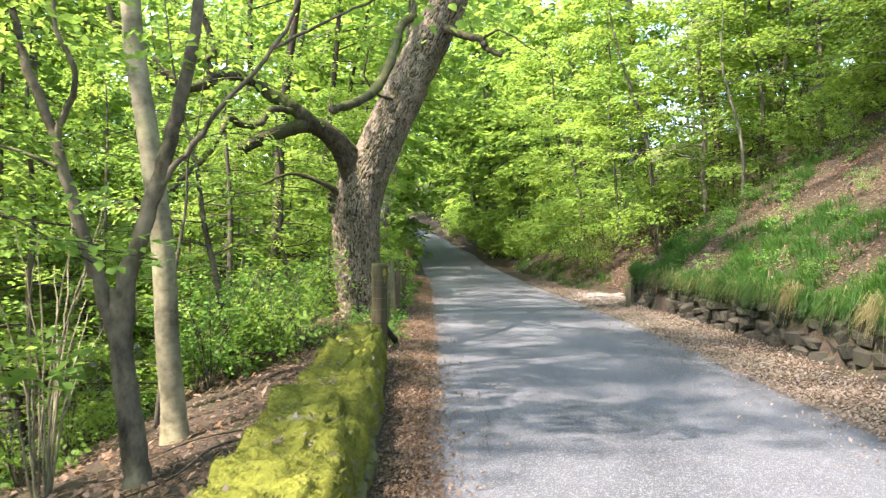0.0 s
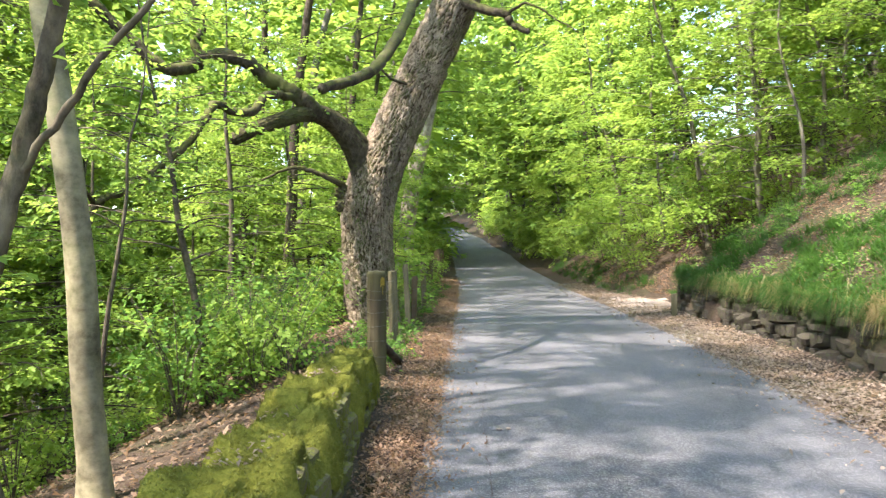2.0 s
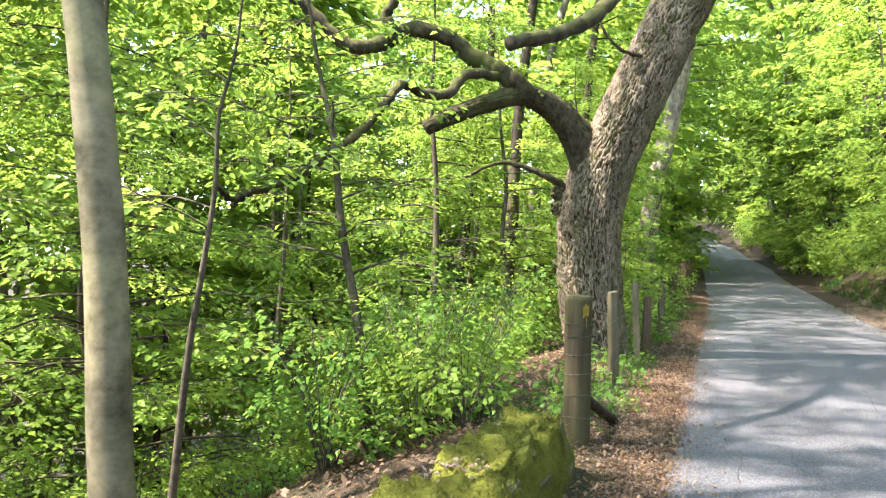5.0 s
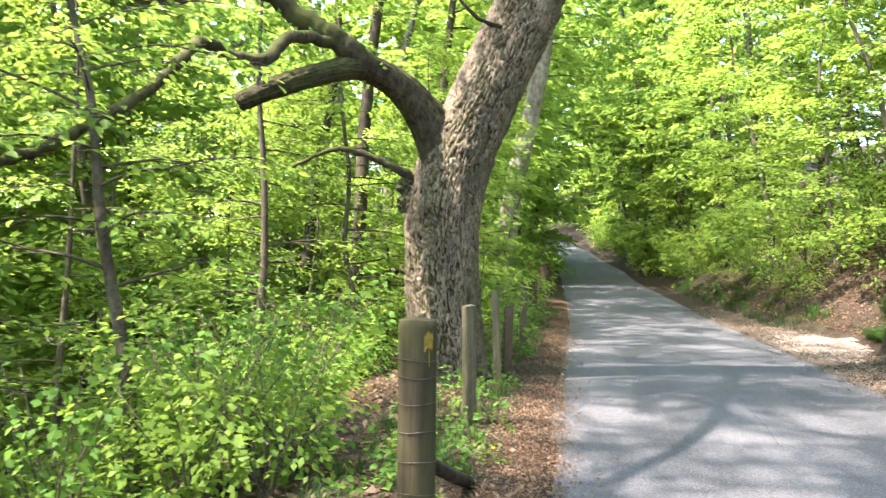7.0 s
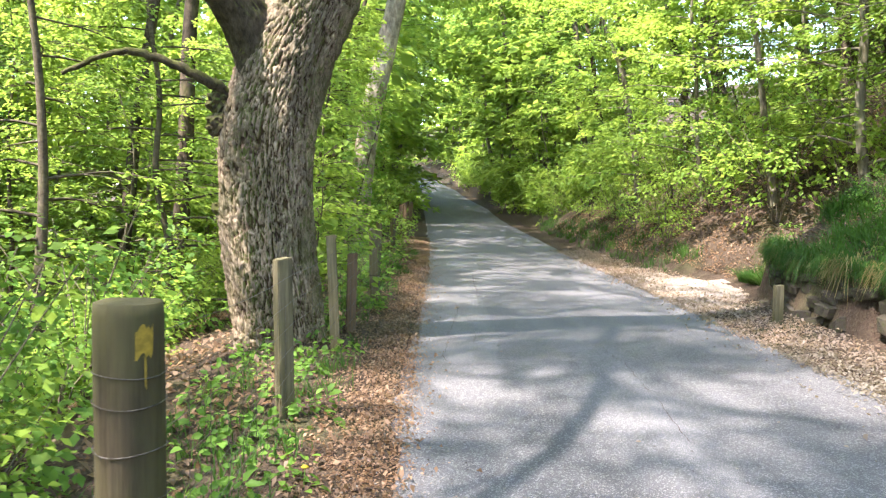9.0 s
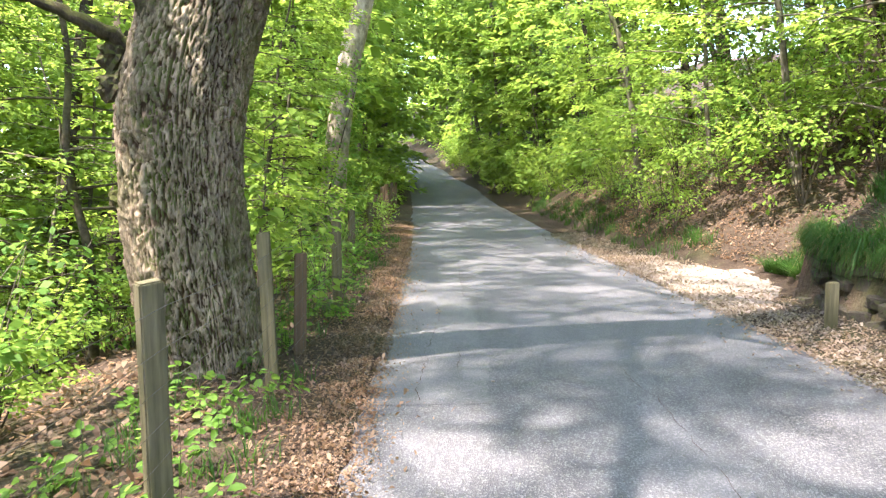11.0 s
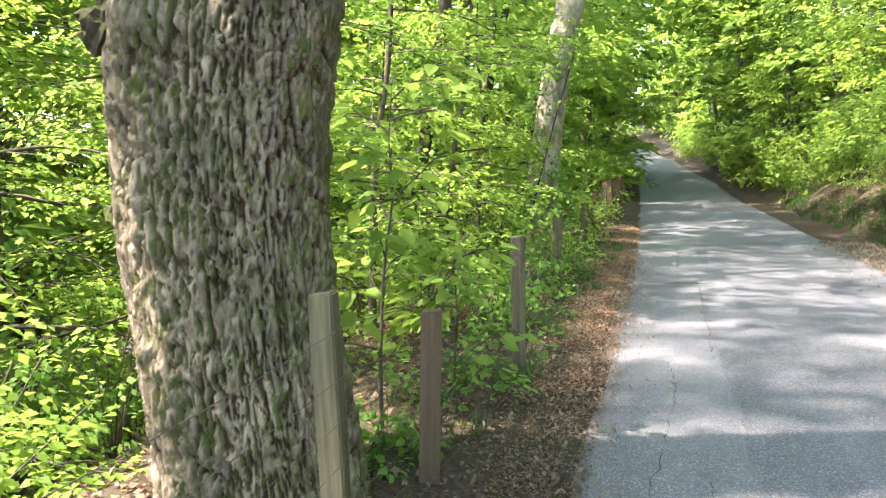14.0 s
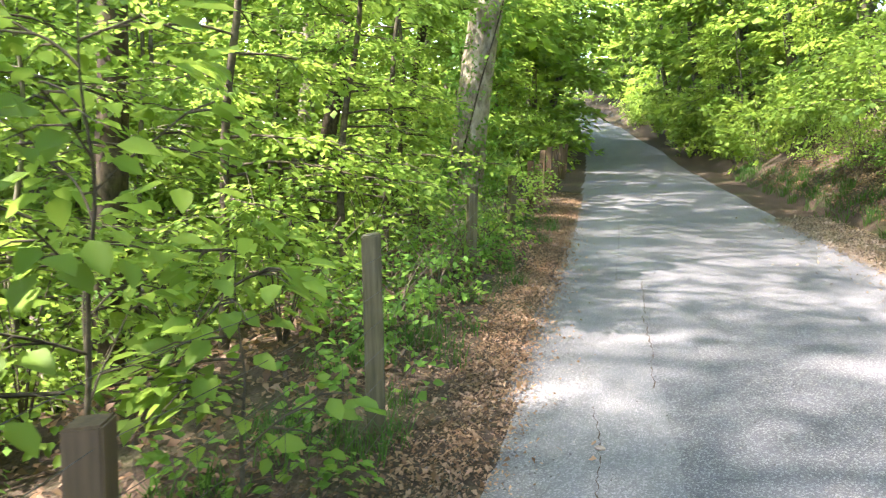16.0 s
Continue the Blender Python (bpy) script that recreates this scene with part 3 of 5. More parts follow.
def build_moss_wall():
    rng = np.random.default_rng(5)
    wall = thing("wall_mossy", (0, 0, 0), "low dry stone wall capped with thick yellow-green moss", "wall", kind="structure")
    rocks = [rock_mesh(rng, "stone", STONE_MOSSY) for _ in range(8)]
    z = 0.0
    for course, h in enumerate((0.17, 0.15, 0.14)):
        y = -4.0 + 0.13 * course
        while y < 9.75:
            w = rng.uniform(0.2, 0.42)
            face = float(wall_left_line(y + w / 2))
            for side in (0, 1):
                deep = 0.24
                x = face - deep / 2 - side * 0.29 * float(np.interp(y, [4.5, 9.9], [1.0, 0.45]))
                if side and y < -1:
                    continue
                ob = part("stone", rocks[rng.integers(8)], wall)
                ob.location = (x + rng.normal(0, 0.012) - 0.035 * course * (1 - 2 * side), y + w / 2, z + h / 2 - 0.02)
                ob.scale = (deep, w * 0.99, h * 1.02)
                ob.rotation_euler = (rng.normal(0, 0.03), rng.normal(0, 0.04), rng.normal(0, 0.05))
            y += w + 0.012
        z += h
    # the moss blanket: a cushion on every coping stone, hanging down both sides
    cuts = [-4.2]
    while cuts[-1] < 9.95:
        cuts.append(cuts[-1] + rng.uniform(0.34, 0.62))
    cuts = np.array(cuts) * (9.95 + 4.2) / (cuts[-1] + 4.2) + 4.2 * ((9.95 + 4.2) / (cuts[-1] + 4.2) - 1)
    lift, shove, tip = rng.uniform(-0.035, 0.045, len(cuts)), rng.uniform(-0.035, 0.035, len(cuts)), rng.uniform(-0.05, 0.05, len(cuts))
    ys = np.arange(-4.2, 9.95, 0.03)
    which = np.clip(np.searchsorted(cuts, ys, "right") - 1, 0, len(cuts) - 2)
    f = (ys - cuts[which]) / (cuts[which + 1] - cuts[which])
    cushion = (1 - np.abs(2 * f - 1) ** 3.5)[:, None]
    a = np.linspace(0, 1, 44)
    gy = np.repeat(ys[:, None], len(a), 1)
    s = 2 * a - 1
    across = -0.27 + 0.27 * np.sign(s) * np.minimum(np.abs(s) / 0.72, 1) ** 0.85
    arch = np.where(np.abs(s) < 0.72, (1 - (np.abs(s) / 0.72) ** 9.0), 0.0)
    down = np.maximum(np.abs(s) - 0.72, 0) / 0.28
    hang = 0.20 + 0.13 * soft_noise(ys, ys * 0, 0.33, 29) + 0.07 * soft_noise(ys, ys * 0, 0.1, 28)
    rough = soft_noise(gy, gy * 0 + across, 0.24, 23) * 0.045 + soft_noise(gy, gy * 0 + across, 0.1, 25) * 0.03 + soft_noise(gy, gy * 0 + across, 0.045, 27) * 0.018
    wide = 0.9 + 0.14 * cushion + 0.05 * soft_noise(ys, ys * 0, 0.2, 31)[:, None]
    taper = np.interp(ys, [4.5, 9.9], [1.0, 0.68])[:, None]   # the wall narrows towards its end
    x = wall_left_line(ys)[:, None] + ((across + 0.27)[None, :] * wide * 0.95 - 0.34) * taper + (0.07 * down * (s > 0))[None, :] + shove[which][:, None] * cushion + (0.03 * down * (1 - 2 * down) * np.sign(s))[None, :] + rough * np.sign(s)[None, :]
    z = 0.40 + arch[None, :] * (0.035 + 0.06 * cushion + lift[which][:, None] * cushion + tip[which][:, None] * (f - 0.5)[:, None]) + rough * (0.5 + arch)[None, :] - down[None, :] * hang[:, None]
    end = np.clip((9.95 - ys) / 0.3, 0, 1)[:, None] ** 0.5
    z = z * end + (1 - end) * 0.08
    me = quads("moss_cap", np.stack([x, gy, z], -1).reshape(-1, 3), grid_faces(len(ys), len(a)), MOSS)
    part("moss_cap", me, wall, "thick yellow-green moss cushions")
    # short shoots that fur the blanket
    count = 42000
    keep = rng.integers(int(5.0 / 0.03), len(ys) - 1, count), rng.integers(1, len(a) - 1, count)
    p = np.stack([x[keep], gy[keep], z[keep]], -1) + rng.normal(0, 0.01, (count, 3)) * [1, 1, 0.1]
    way = np.stack([rng.normal(0, 0.7, count) + 0.8 * (keep[1] > 36), rng.normal(0, 0.7, count), np.where(keep[1] > 36, -0.6, 0.8)], -1) * rng.uniform(0.006, 0.018, count)[:, None]
    side = np.stack([rng.normal(0, 1, count), rng.normal(0, 1, count), np.zeros(count)], -1)
    side *= 0.0035 / (np.linalg.norm(side, axis=1)[:, None] + 1e-6)
    corners = np.stack([p - side, p + side, p + way + side * 0.4, p + way - side * 0.4], 1).reshape(-1, 3)
    fur = part("moss_shoots", leaf_mesh("moss_shoots", corners, MOSS_BLADE), wall)
    fur["kind"] = "stuff"
    # bare coping stones that break through the moss
    for y, w in ((4.35, 0.30), (2.5, 0.2), (6.9, 0.16)):
        ob = part("stone", rocks[2], wall)
        ob.location = (float(wall_left_line(y)) - 0.28, y, 0.46)
        ob.scale, ob.rotation_euler = (0.26, w, 0.10), (0.06, 0.1, 0.3)


def build_bank_wall():
    rng = np.random.default_rng(6)
    wall = thing("wall_retaining", (0, 0, 0), "low dark gritstone retaining wall holding the grassy bank", "wall", kind="structure")
    rocks = [rock_mesh(rng, "stone", STONE_DARK) for _ in range(9)]
    z = -0.04
    for course, h in enumerate((0.20, 0.17, 0.15, 0.12)):
        y = 1.0 + 0.17 * course
        while y < 20.4 - 0.12 * course:
            w = rng.uniform(0.12, 0.5) * (1.1 - 0.12 * course)
            hh = h * rng.uniform(0.55, 1.2)
            face = float(lerp(y, RIGHT_EDGE) + lerp(y, BANK_FOOT)) + 0.03 * course
            face += max(0, y - 19.2) * 0.22
            ob = part("stone", rocks[rng.integers(9)], wall)
            ob.location = (face + 0.15 + rng.normal(0, 0.055), y + w / 2, z + h / 2 + rng.normal(0, 0.012))
            ob.scale = (0.34, w * 0.97, hh * 1.03)
            ob.rotation_euler = (rng.normal(0, 0.16), rng.normal(0, 0.12), rng.normal(0, 0.18))
            y += w + 0.02
        z += h


build_ground()
build_road()
build_cracks()
build_scoop()
build_moss_wall()
build_bank_wall()

# ---- fence ----


def square_post(x, y, foot, top, wide, material, label, lean=(0, 0), turn=0.0):
    bm = bmesh.new()
    bmesh.ops.create_cube(bm, size=1.0)
    h = top - foot + 0.15
    for v in bm.verts:
        v.co = Vector((v.co.x * wide, v.co.y * wide, (v.co.z + 0.5) * h - 0.15))
        if v.co.z > 0:
            v.co.z += v.co.x * 0.12
    bmesh.ops.bevel(bm, geom=[e for e in bm.edges], offset=0.007, segments=2, affect="EDGES")
    me = bpy.data.meshes.new("fence_post")
    bm.to_mesh(me)
    bm.free()
    me.materials.append(material)
    ob = new("fence_post", me)
    ob.location = (x, y, foot)
    ob.rotation_euler = (lean[1], lean[0], turn)
    return tagged(ob, label, "fence post", "posts of the wire fence")


def round_post(x, y, foot, top, radius):
    """A stout round straining post with a split, slightly domed top."""
    rng = np.random.default_rng(2)
    post = thing("straining_post", (x, y, foot), "stout round weathered wooden fence post, green with algae", "fence post", "posts of the wire fence")
    rings, sides = 40, 48
    h = top - foot
    zz = np.linspace(-0.25, h, rings)
    a = np.linspace(0, 2 * np.pi, sides, endpoint=False)
    ga, gz = np.meshgrid(a, zz)
    split = np.exp(-((ga - 4.35) / 0.06) ** 2) * 0.018 + np.exp(-((ga - 3.55) / 0.05) ** 2) * 0.010 * (gz > h * 0.5)
    r = radius * (1 + 0.02 * soft_noise(ga * 3, gz, 0.6, 3) + 0.03 * soft_noise(np.cos(ga) * 2, gz, 0.9, 6)) - split
    r = r * np.where(gz > h - 0.03, 0.975, 1.0)
    v = np.stack([r * np.cos(ga), r * np.sin(ga), gz], -1)
    capr = np.array([0.9, 0.6, 0.3, 0.02])
    cap = np.stack([np.stack([r[-1] * c * np.cos(a), r[-1] * c * np.sin(a), np.full(sides, h + 0.012 * (1 - c)) + 0.004 * np.sin(3 * a) * c], -1) for c in capr])
    allv = np.concatenate([v, cap]).reshape(-1, 3)
    part("post", quads("post", allv, grid_faces(rings + 4, sides, True), WOOD_POST), post)
    for k, z in enumerate((h - 0.21, h - 0.30, h - 0.44, h - 0.59, h - 0.75, h - 0.92)):
        t = Tubes()
        ang = np.linspace(0, 2 * np.pi, 25)
        t.add(np.stack([(radius + 0.004) * np.cos(ang), (radius + 0.004) * np.sin(ang), z + 0.006 * np.sin(ang * 2 + k)], -1), np.full(25, 0.0022), 4)
        part("wire_loop", t.mesh("wire_loop", WIRE), post)
    # a dab of yellow paint with a drip, on the side towards the lane
    ang = np.linspace(-1.05, -0.55, 9)
    for top, low, lo, hi in ((h - 0.06, h - 0.145, 0, 9), (h - 0.15, h - 0.24, 4, 6)):
        zz = np.linspace(low, top, 7)
        ga, gz = np.meshgrid(ang[lo:hi], zz)
        edge = 0.012 * soft_noise(ga * 6, gz, 0.03, 4)
        rr = radius * 1.03 + 0.002
        v = np.stack([rr * np.cos(ga + edge), rr * np.sin(ga + edge), gz + 0.02 * soft_noise(ga * 5, gz * 0, 0.2, 9)], -1).reshape(-1, 3)
        part("paint_mark", quads("paint_mark", v, grid_faces(7, hi - lo), YELLOW), post, "faded yellow paint mark")
    return post


def build_fence():
    round_post(-0.83, 10.64, -0.02, 1.20, 0.103)
    # a dark strut props the straining post from the far side
    t = Tubes()
    t.add(smooth_line([(-0.80, 10.72, 0.42), (-0.72, 11.2, 0.22), (-0.66, 11.7, 0.03), (-0.65, 11.8, -0.05)], 4), np.full(13, 0.045), 8)
    tagged(new("fence_strut", t.mesh("fence_strut", BARK_DARK)), "dark round timber strut propping the straining post", "fence strut")
    spots = ((-0.95, 13.5, 1.11, 0.10, WOOD_SQUARE, "square grey-brown sawn wooden fence post", (-0.02, 0.0)),
             (-0.95, 15.8, 1.15, 0.09, WOOD_SQUARE, "square pale sawn fence post leaning beside the oak", (-0.045, 0.0)),
             (-0.95, 16.9, 0.90, 0.10, WOOD_BROWN, "short dark brown fence post among undergrowth", (0.02, 0.0)),
             (-0.92, 19.15, 1.08, 0.095, WOOD_SQUARE, "square sawn wooden fence post in leaf litter", (-0.02, 0.02)),
             (-1.30, 23.9, 1.02, 0.10, WOOD_SQUARE, "square weathered fence post in leafy undergrowth", (0.01, 0.0)),
             (-1.25, 26.8, 1.0, 0.10, WOOD_SQUARE, "square weathered fence post in leafy undergrowth", (0.0, 0.02)))
    for i, (x, y, top, wide, material, label, lean) in enumerate(spots):
        square_post(x, y, ground_at(x, y), top, wide, material, label, lean, turn=0.6 if i == 0 else 0.12 * i)
    rng = np.random.default_rng(8)
    for i in range(16):
        y = 32 + i * 1.05
        x = float(lerp(y, LEFT_EDGE)) - 0.75 + rng.normal(0, 0.05)
        square_post(x, y, ground_at(x, y), 1.15 + rng.normal(0, 0.08) + float(road_rise(y)), 0.13, WOOD_BROWN, "dark upright timber pale of a roadside fence", (rng.normal(0, 0.03), 0))
    line = [(-0.83, 10.64, 1.20), (-0.95, 13.5, 1.11), (-0.95, 15.8, 1.15), (-0.95, 16.9, 1.12), (-0.92, 19.15, 1.08), (-1.30, 23.9, 1.02), (-1.25, 26.8, 1.0)]
    netting = thing("wire_netting", (0, 0, 0), "rusty galvanised stock netting strung between wooden fence posts", "wire fence")
    for k, drop in enumerate((0.10, 0.27, 0.42, 0.57, 0.72, 0.87, 1.0)):
        pts = []
        for (x0, y0, z0), (x1, y1, z1) in zip(line, line[1:]):
            for f in np.linspace(0, 1, 6, endpoint=False):
                pts.append((x0 + (x1 - x0) * f + 0.055, y0 + (y1 - y0) * f, z0 + (z1 - z0) * f - drop - 0.03 * math.sin(math.pi * f)))
        t = Tubes()
        t.add(pts, np.full(len(pts), 0.0016), 4)
        part("line_wire", t.mesh("line_wire", WIRE), netting)
    t = Tubes()
    t.add([(0, 0, -0.27), (0, 0, -1.0)], [0.0012, 0.0012], 4)
    stay = t.mesh("stay_wire", WIRE)
    for (x0, y0, z0), (x1, y1, z1) in zip(line, line[1:]):
        for f in np.arange(0.05, 1.0, 0.3 / (y1 - y0)):
            ob = part("stay_wire", stay, netting)
            ob.location = (x0 + (x1 - x0) * f + 0.055, y0 + (y1 - y0) * f, z0 + (z1 - z0) * f - 0.03 * math.sin(math.pi * f))
    square_post(4.12, 18.2, 0.10, 0.50, 0.10, WOOD_SQUARE, "short pale stub of a post at the retaining wall")


build_fence()

# ---- the old oak ----


def ridged(turn, z, girth, seed):
    """Furrowed bark: long staggered plates parted by winding cracks, 0 in a crack and 1 on a plate."""
    count = max(5, int(round(girth / 0.05)))
    wind = 0.5 * soft_noise(np.cos(turn) * 3 + 7, z + np.sin(turn) * 3, 0.16, seed) + 0.3 * soft_noise(np.cos(turn) * 5, z * 1.3 + np.sin(turn) * 5, 0.07, seed + 1)
    u, v = turn / (2 * np.pi) * count + wind, z / 0.40 + 0.8 * soft_noise(np.cos(turn) * 4, z + np.sin(turn) * 4, 0.2, seed + 2)
    iu, iv = np.floor(u), np.floor(v)
    first, second = np.full(u.shape, 9.0), np.full(u.shape, 9.0)
    for a in (-1, 0, 1):
        for b in (-1, 0, 1):
            cu, cv = iu + a, iv + b
            key = np.mod(cu, count) * 127.1 + cv * 311.7 + seed * 74.7
            ju, jv = np.mod(np.abs(np.sin(key) * 43758.5453), 1), np.mod(np.abs(np.sin(key * 1.7 + 3) * 24634.6345), 1)
            d = np.hypot(cu + 0.1 + 0.8 * ju - u, cv + jv - v)
            second = np.minimum(second, np.maximum(first, d))
            first = np.minimum(first, d)
    plate = np.clip((second - first - 0.04) / 0.2, 0, 1) ** 0.7
    split = np.abs(soft_noise(turn * girth / 6.28 * 0.55, z * 1.5 + 0.4 * turn, 0.05, seed + 4))
    plate = plate * (0.42 + 0.58 * np.clip(split / 0.22, 0, 1))
    fine = soft_noise(turn * girth / 6.28 * 2.2, z, 0.04, seed + 6)
    return plate * (0.85 + 0.3 * soft_noise(turn * girth / 6.28, z, 0.09, seed + 8)) + 0.13 * fine


def limb_mesh(name, points, radii, rings, sides, bark_depth, seed, material, flare=0.0):
    """A thick limb with real furrows in its bark."""
    line = smooth_line(points, max(2, rings // (len(points) - 1)))
    n = len(line)
    t = np.linspace(0, 1, n)
    rad = np.interp(t, np.linspace(0, 1, len(radii)), radii)
    along = np.gradient(line, axis=0)
    step = np.linalg.norm(along, axis=1)
    along /= step[:, None]
    run = np.cumsum(step)
    ref = np.array([0, 1, 0]) if abs(along[:, 1]).mean() < 0.7 else np.array([1, 0, 0])
    u = np.cross(ref, along)
    u /= np.linalg.norm(u, axis=1)[:, None]
    v = np.cross(along, u)
    a = np.linspace(0, 2 * np.pi, sides, endpoint=False) + np.pi / 2
    ga, gs = np.meshgrid(a, run)
    mean = rad.mean()
    plate = ridged(ga, gs, 2 * np.pi * mean, seed)
    lumps = 0.05 * soft_noise(np.cos(ga) * 2 + 5, gs + np.sin(ga) * 2, 0.8, seed) + 0.03 * soft_noise(np.cos(ga) * 3, gs * 1.5 + np.sin(ga) * 3, 0.5, seed + 4)
    r = rad[:, None] * (1 + lumps) + bark_depth * (plate - 0.7)
    if flare:
        root = np.exp(-gs / 0.35)
        r = r * (1 + root * (flare + 0.22 * np.cos(ga * 5 + 0.6) * root))
    p = line[:, None, :] + r[..., None] * (np.cos(ga)[..., None] * u[:, None, :] + np.sin(ga)[..., None] * v[:, None, :])
    verts = p.reshape(-1, 3)
    faces = [grid_faces(n, sides, True)]
    last = (n - 1) * sides
    inner = line[-1][None, :] + (p[-1] - line[-1][None, :]) * 0.1 + along[-1] * rad[-1] * 0.25
    verts = np.concatenate([verts, inner])
    i = np.arange(sides)
    faces.append(np.stack([last + i, last + (i + 1) % sides, last + sides + (i + 1) % sides, last + sides + i], -1))
    me = quads(name, verts, np.concatenate(faces), material)
    # plate height, from which the material paints shade into the cracks
    plate_mask = me.attributes.new("plate_height", "FLOAT", "POINT")
    plate_mask.data.foreach_set("value", np.concatenate([np.clip(plate, 0, 1).ravel(), np.full(sides, 0.5)]).astype(np.float32))
    return me


def build_oak():
    rng = np.random.default_rng(12)
    ox, oy = -1.72, 16.45
    oz = ground_at(ox, oy)
    oak = thing("oak_tree", (0, 0, 0), "old oak with furrowed grey bark, leaning over the lane", "tree")
    stem = [(-1.56, oy, oz - 0.25), (-1.60, oy, 0.1), (-1.70, oy, 0.8), (-1.75, oy, 1.5), (-1.73, oy, 2.15), (-1.56, oy, 2.78), (-1.29, oy, 3.39), (-0.99, oy, 4.07), (-0.66, oy, 4.74)]
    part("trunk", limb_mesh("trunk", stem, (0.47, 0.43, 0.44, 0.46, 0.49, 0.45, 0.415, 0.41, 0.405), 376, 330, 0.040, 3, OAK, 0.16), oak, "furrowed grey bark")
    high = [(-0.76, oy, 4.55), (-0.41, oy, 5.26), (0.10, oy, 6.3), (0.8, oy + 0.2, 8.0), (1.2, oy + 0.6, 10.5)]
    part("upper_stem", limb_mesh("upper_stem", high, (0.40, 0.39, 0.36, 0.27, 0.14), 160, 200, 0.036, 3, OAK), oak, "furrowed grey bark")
    limb = [(-1.66, 16.4, 2.5), (-1.80, 16.35, 3.0), (-2.04, 16.1, 3.40), (-2.28, 15.8, 3.64), (-2.53, 15.4, 3.70), (-2.75, 15.1, 3.61), (-3.05, 14.8, 3.45), (-3.34, 14.6, 3.30), (-3.56, 14.4, 3.14)]
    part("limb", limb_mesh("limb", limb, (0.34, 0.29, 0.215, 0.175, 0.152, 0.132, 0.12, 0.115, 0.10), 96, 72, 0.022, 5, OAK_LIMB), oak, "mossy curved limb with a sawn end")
    for pts, r0, r1 in (
            ([(-2.45, 15.45, 3.70), (-2.63, 15.2, 3.88), (-2.82, 15.1, 4.01), (-3.13, 15.0, 4.18), (-3.44, 14.8, 4.43), (-3.84, 14.5, 4.48), (-4.15, 14.2, 4.25), (-4.33, 13.9, 4.13), (-4.61, 13.8, 4.27), (-4.86, 13.7, 4.52), (-5.4, 13.4, 5.1)], 0.14, 0.075),
            ([(-4.01, 14.3, 4.37), (-4.13, 14.3, 4.65), (-3.99, 14.3, 4.92), (-4.2, 14.2, 5.5)], 0.085, 0.05),
            ([(-0.60, 16.3, 6.0), (-0.82, 15.6, 5.6), (-0.82, 14.5, 5.04), (-0.86, 13.0, 4.31), (-0.99, 12.0, 3.73), (-1.21, 11.4, 3.44), (-1.45, 10.8, 3.23)], 0.09, 0.062),
            ([(-2.6, 15.4, 3.9), (-3.03, 14.6, 3.87), (-3.2, 14.2, 3.54), (-3.43, 13.9, 3.50), (-3.54, 13.5, 3.54), (-3.56, 13.0, 3.18), (-3.62, 12.5, 2.81), (-3.76, 12.0, 2.50), (-3.8, 11.5, 2.25), (-3.8, 11.1, 2.12), (-3.9, 10.8, 2.03), (-3.93, 10.6, 1.90)], 0.075, 0.03),
            ([(-3.9, 10.8, 2.03), (-3.9, 10.5, 1.95), (-3.84, 10.2, 2.07)], 0.035, 0.02),
            ([(-0.20, 16.3, 5.85), (0.07, 16.1, 5.71), (0.45, 15.8, 5.47), (0.72, 15.7, 5.39), (0.82, 15.7, 5.23), (1.09, 15.6, 5.06)], 0.10, 0.05),
            ([(0.72, 15.7, 5.39), (1.08, 15.5, 5.5), (1.55, 15.4, 5.21), (1.9, 15.2, 4.93)], 0.03, 0.008),
            ([(-2.05, 16.3, 2.48), (-2.35, 16.1, 2.65), (-2.7, 16.0, 2.80), (-3.05, 15.9, 2.82), (-3.5, 15.8, 2.6)], 0.06, 0.02),
            ([(-0.95, 16.1, 4.3), (-1.25, 15.8, 4.35), (-1.5, 15.7, 4.7), (-1.4, 15.6, 5.2)], 0.03, 0.012)):
        line = smooth_line(pts, 7)
        t = Tubes()
        wob = rng.normal(0, 0.008, line.shape)
        t.add(line + wob, np.linspace(r0, r1, len(line)) * (1 + rng.normal(0, 0.07, len(line))), 10)
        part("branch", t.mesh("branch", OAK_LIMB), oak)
    # knobs of old wounds on the shaded side of the trunk
    for x, y, z, s in ((-2.17, 16.3, 2.42, 0.13), (-2.17, 16.25, 2.2, 0.12), (-2.18, 16.3, 1.36, 0.07)):
        bm = bmesh.new()
        bmesh.ops.create_icosphere(bm, subdivisions=3, radius=s)
        for v in bm.verts:
            v.co = v.co * (1 + 0.5 * noise.noise(v.co * 18) + 0.3 * noise.noise(v.co * 45)) + Vector((x, y, z))
        me = bpy.data.meshes.new("burr")
        bm.to_mesh(me)
        bm.free()
        me.materials.append(OAK_LIMB)
        part("burr", me, oak)
    # crown high above the view; its left clumps are added to shade the lane
    tubes, centres, heads = Tubes(), [], []
    for i in range(96):
        az = rng.random() * 6.28
        root = np.array(high[3 if i % 2 else 4] if i < 34 else (-4.9 + 0.5 * (i % 4), 10.6 + 0.55 * (i % 10), 9.6 + 0.5 * (i % 3)) if i < 72 else (-5.6 + 0.7 * (i % 5), 15.0 + 0.6 * (i % 11), 10.4 + 0.5 * (i % 4)), float)
        length = rng.uniform(2.0, 5.5) if i < 34 else rng.uniform(1.4, 2.5)
        s = np.linspace(0, 1, 6)
        pts = root + np.stack([np.cos(az) * s * length, np.sin(az) * s * length, length * (0.45 * s - 0.2 * s * s) + rng.normal(0, 0.12, 6) * s], -1)
        tubes.add(pts, np.linspace(0.07, 0.012, 6), 6)
        for q in np.linspace(0.3, 1, 9):
            centres.append([np.interp(q, s, pts[:, c]) for c in range(3)]), heads.append(az + rng.normal(0, 0.9))
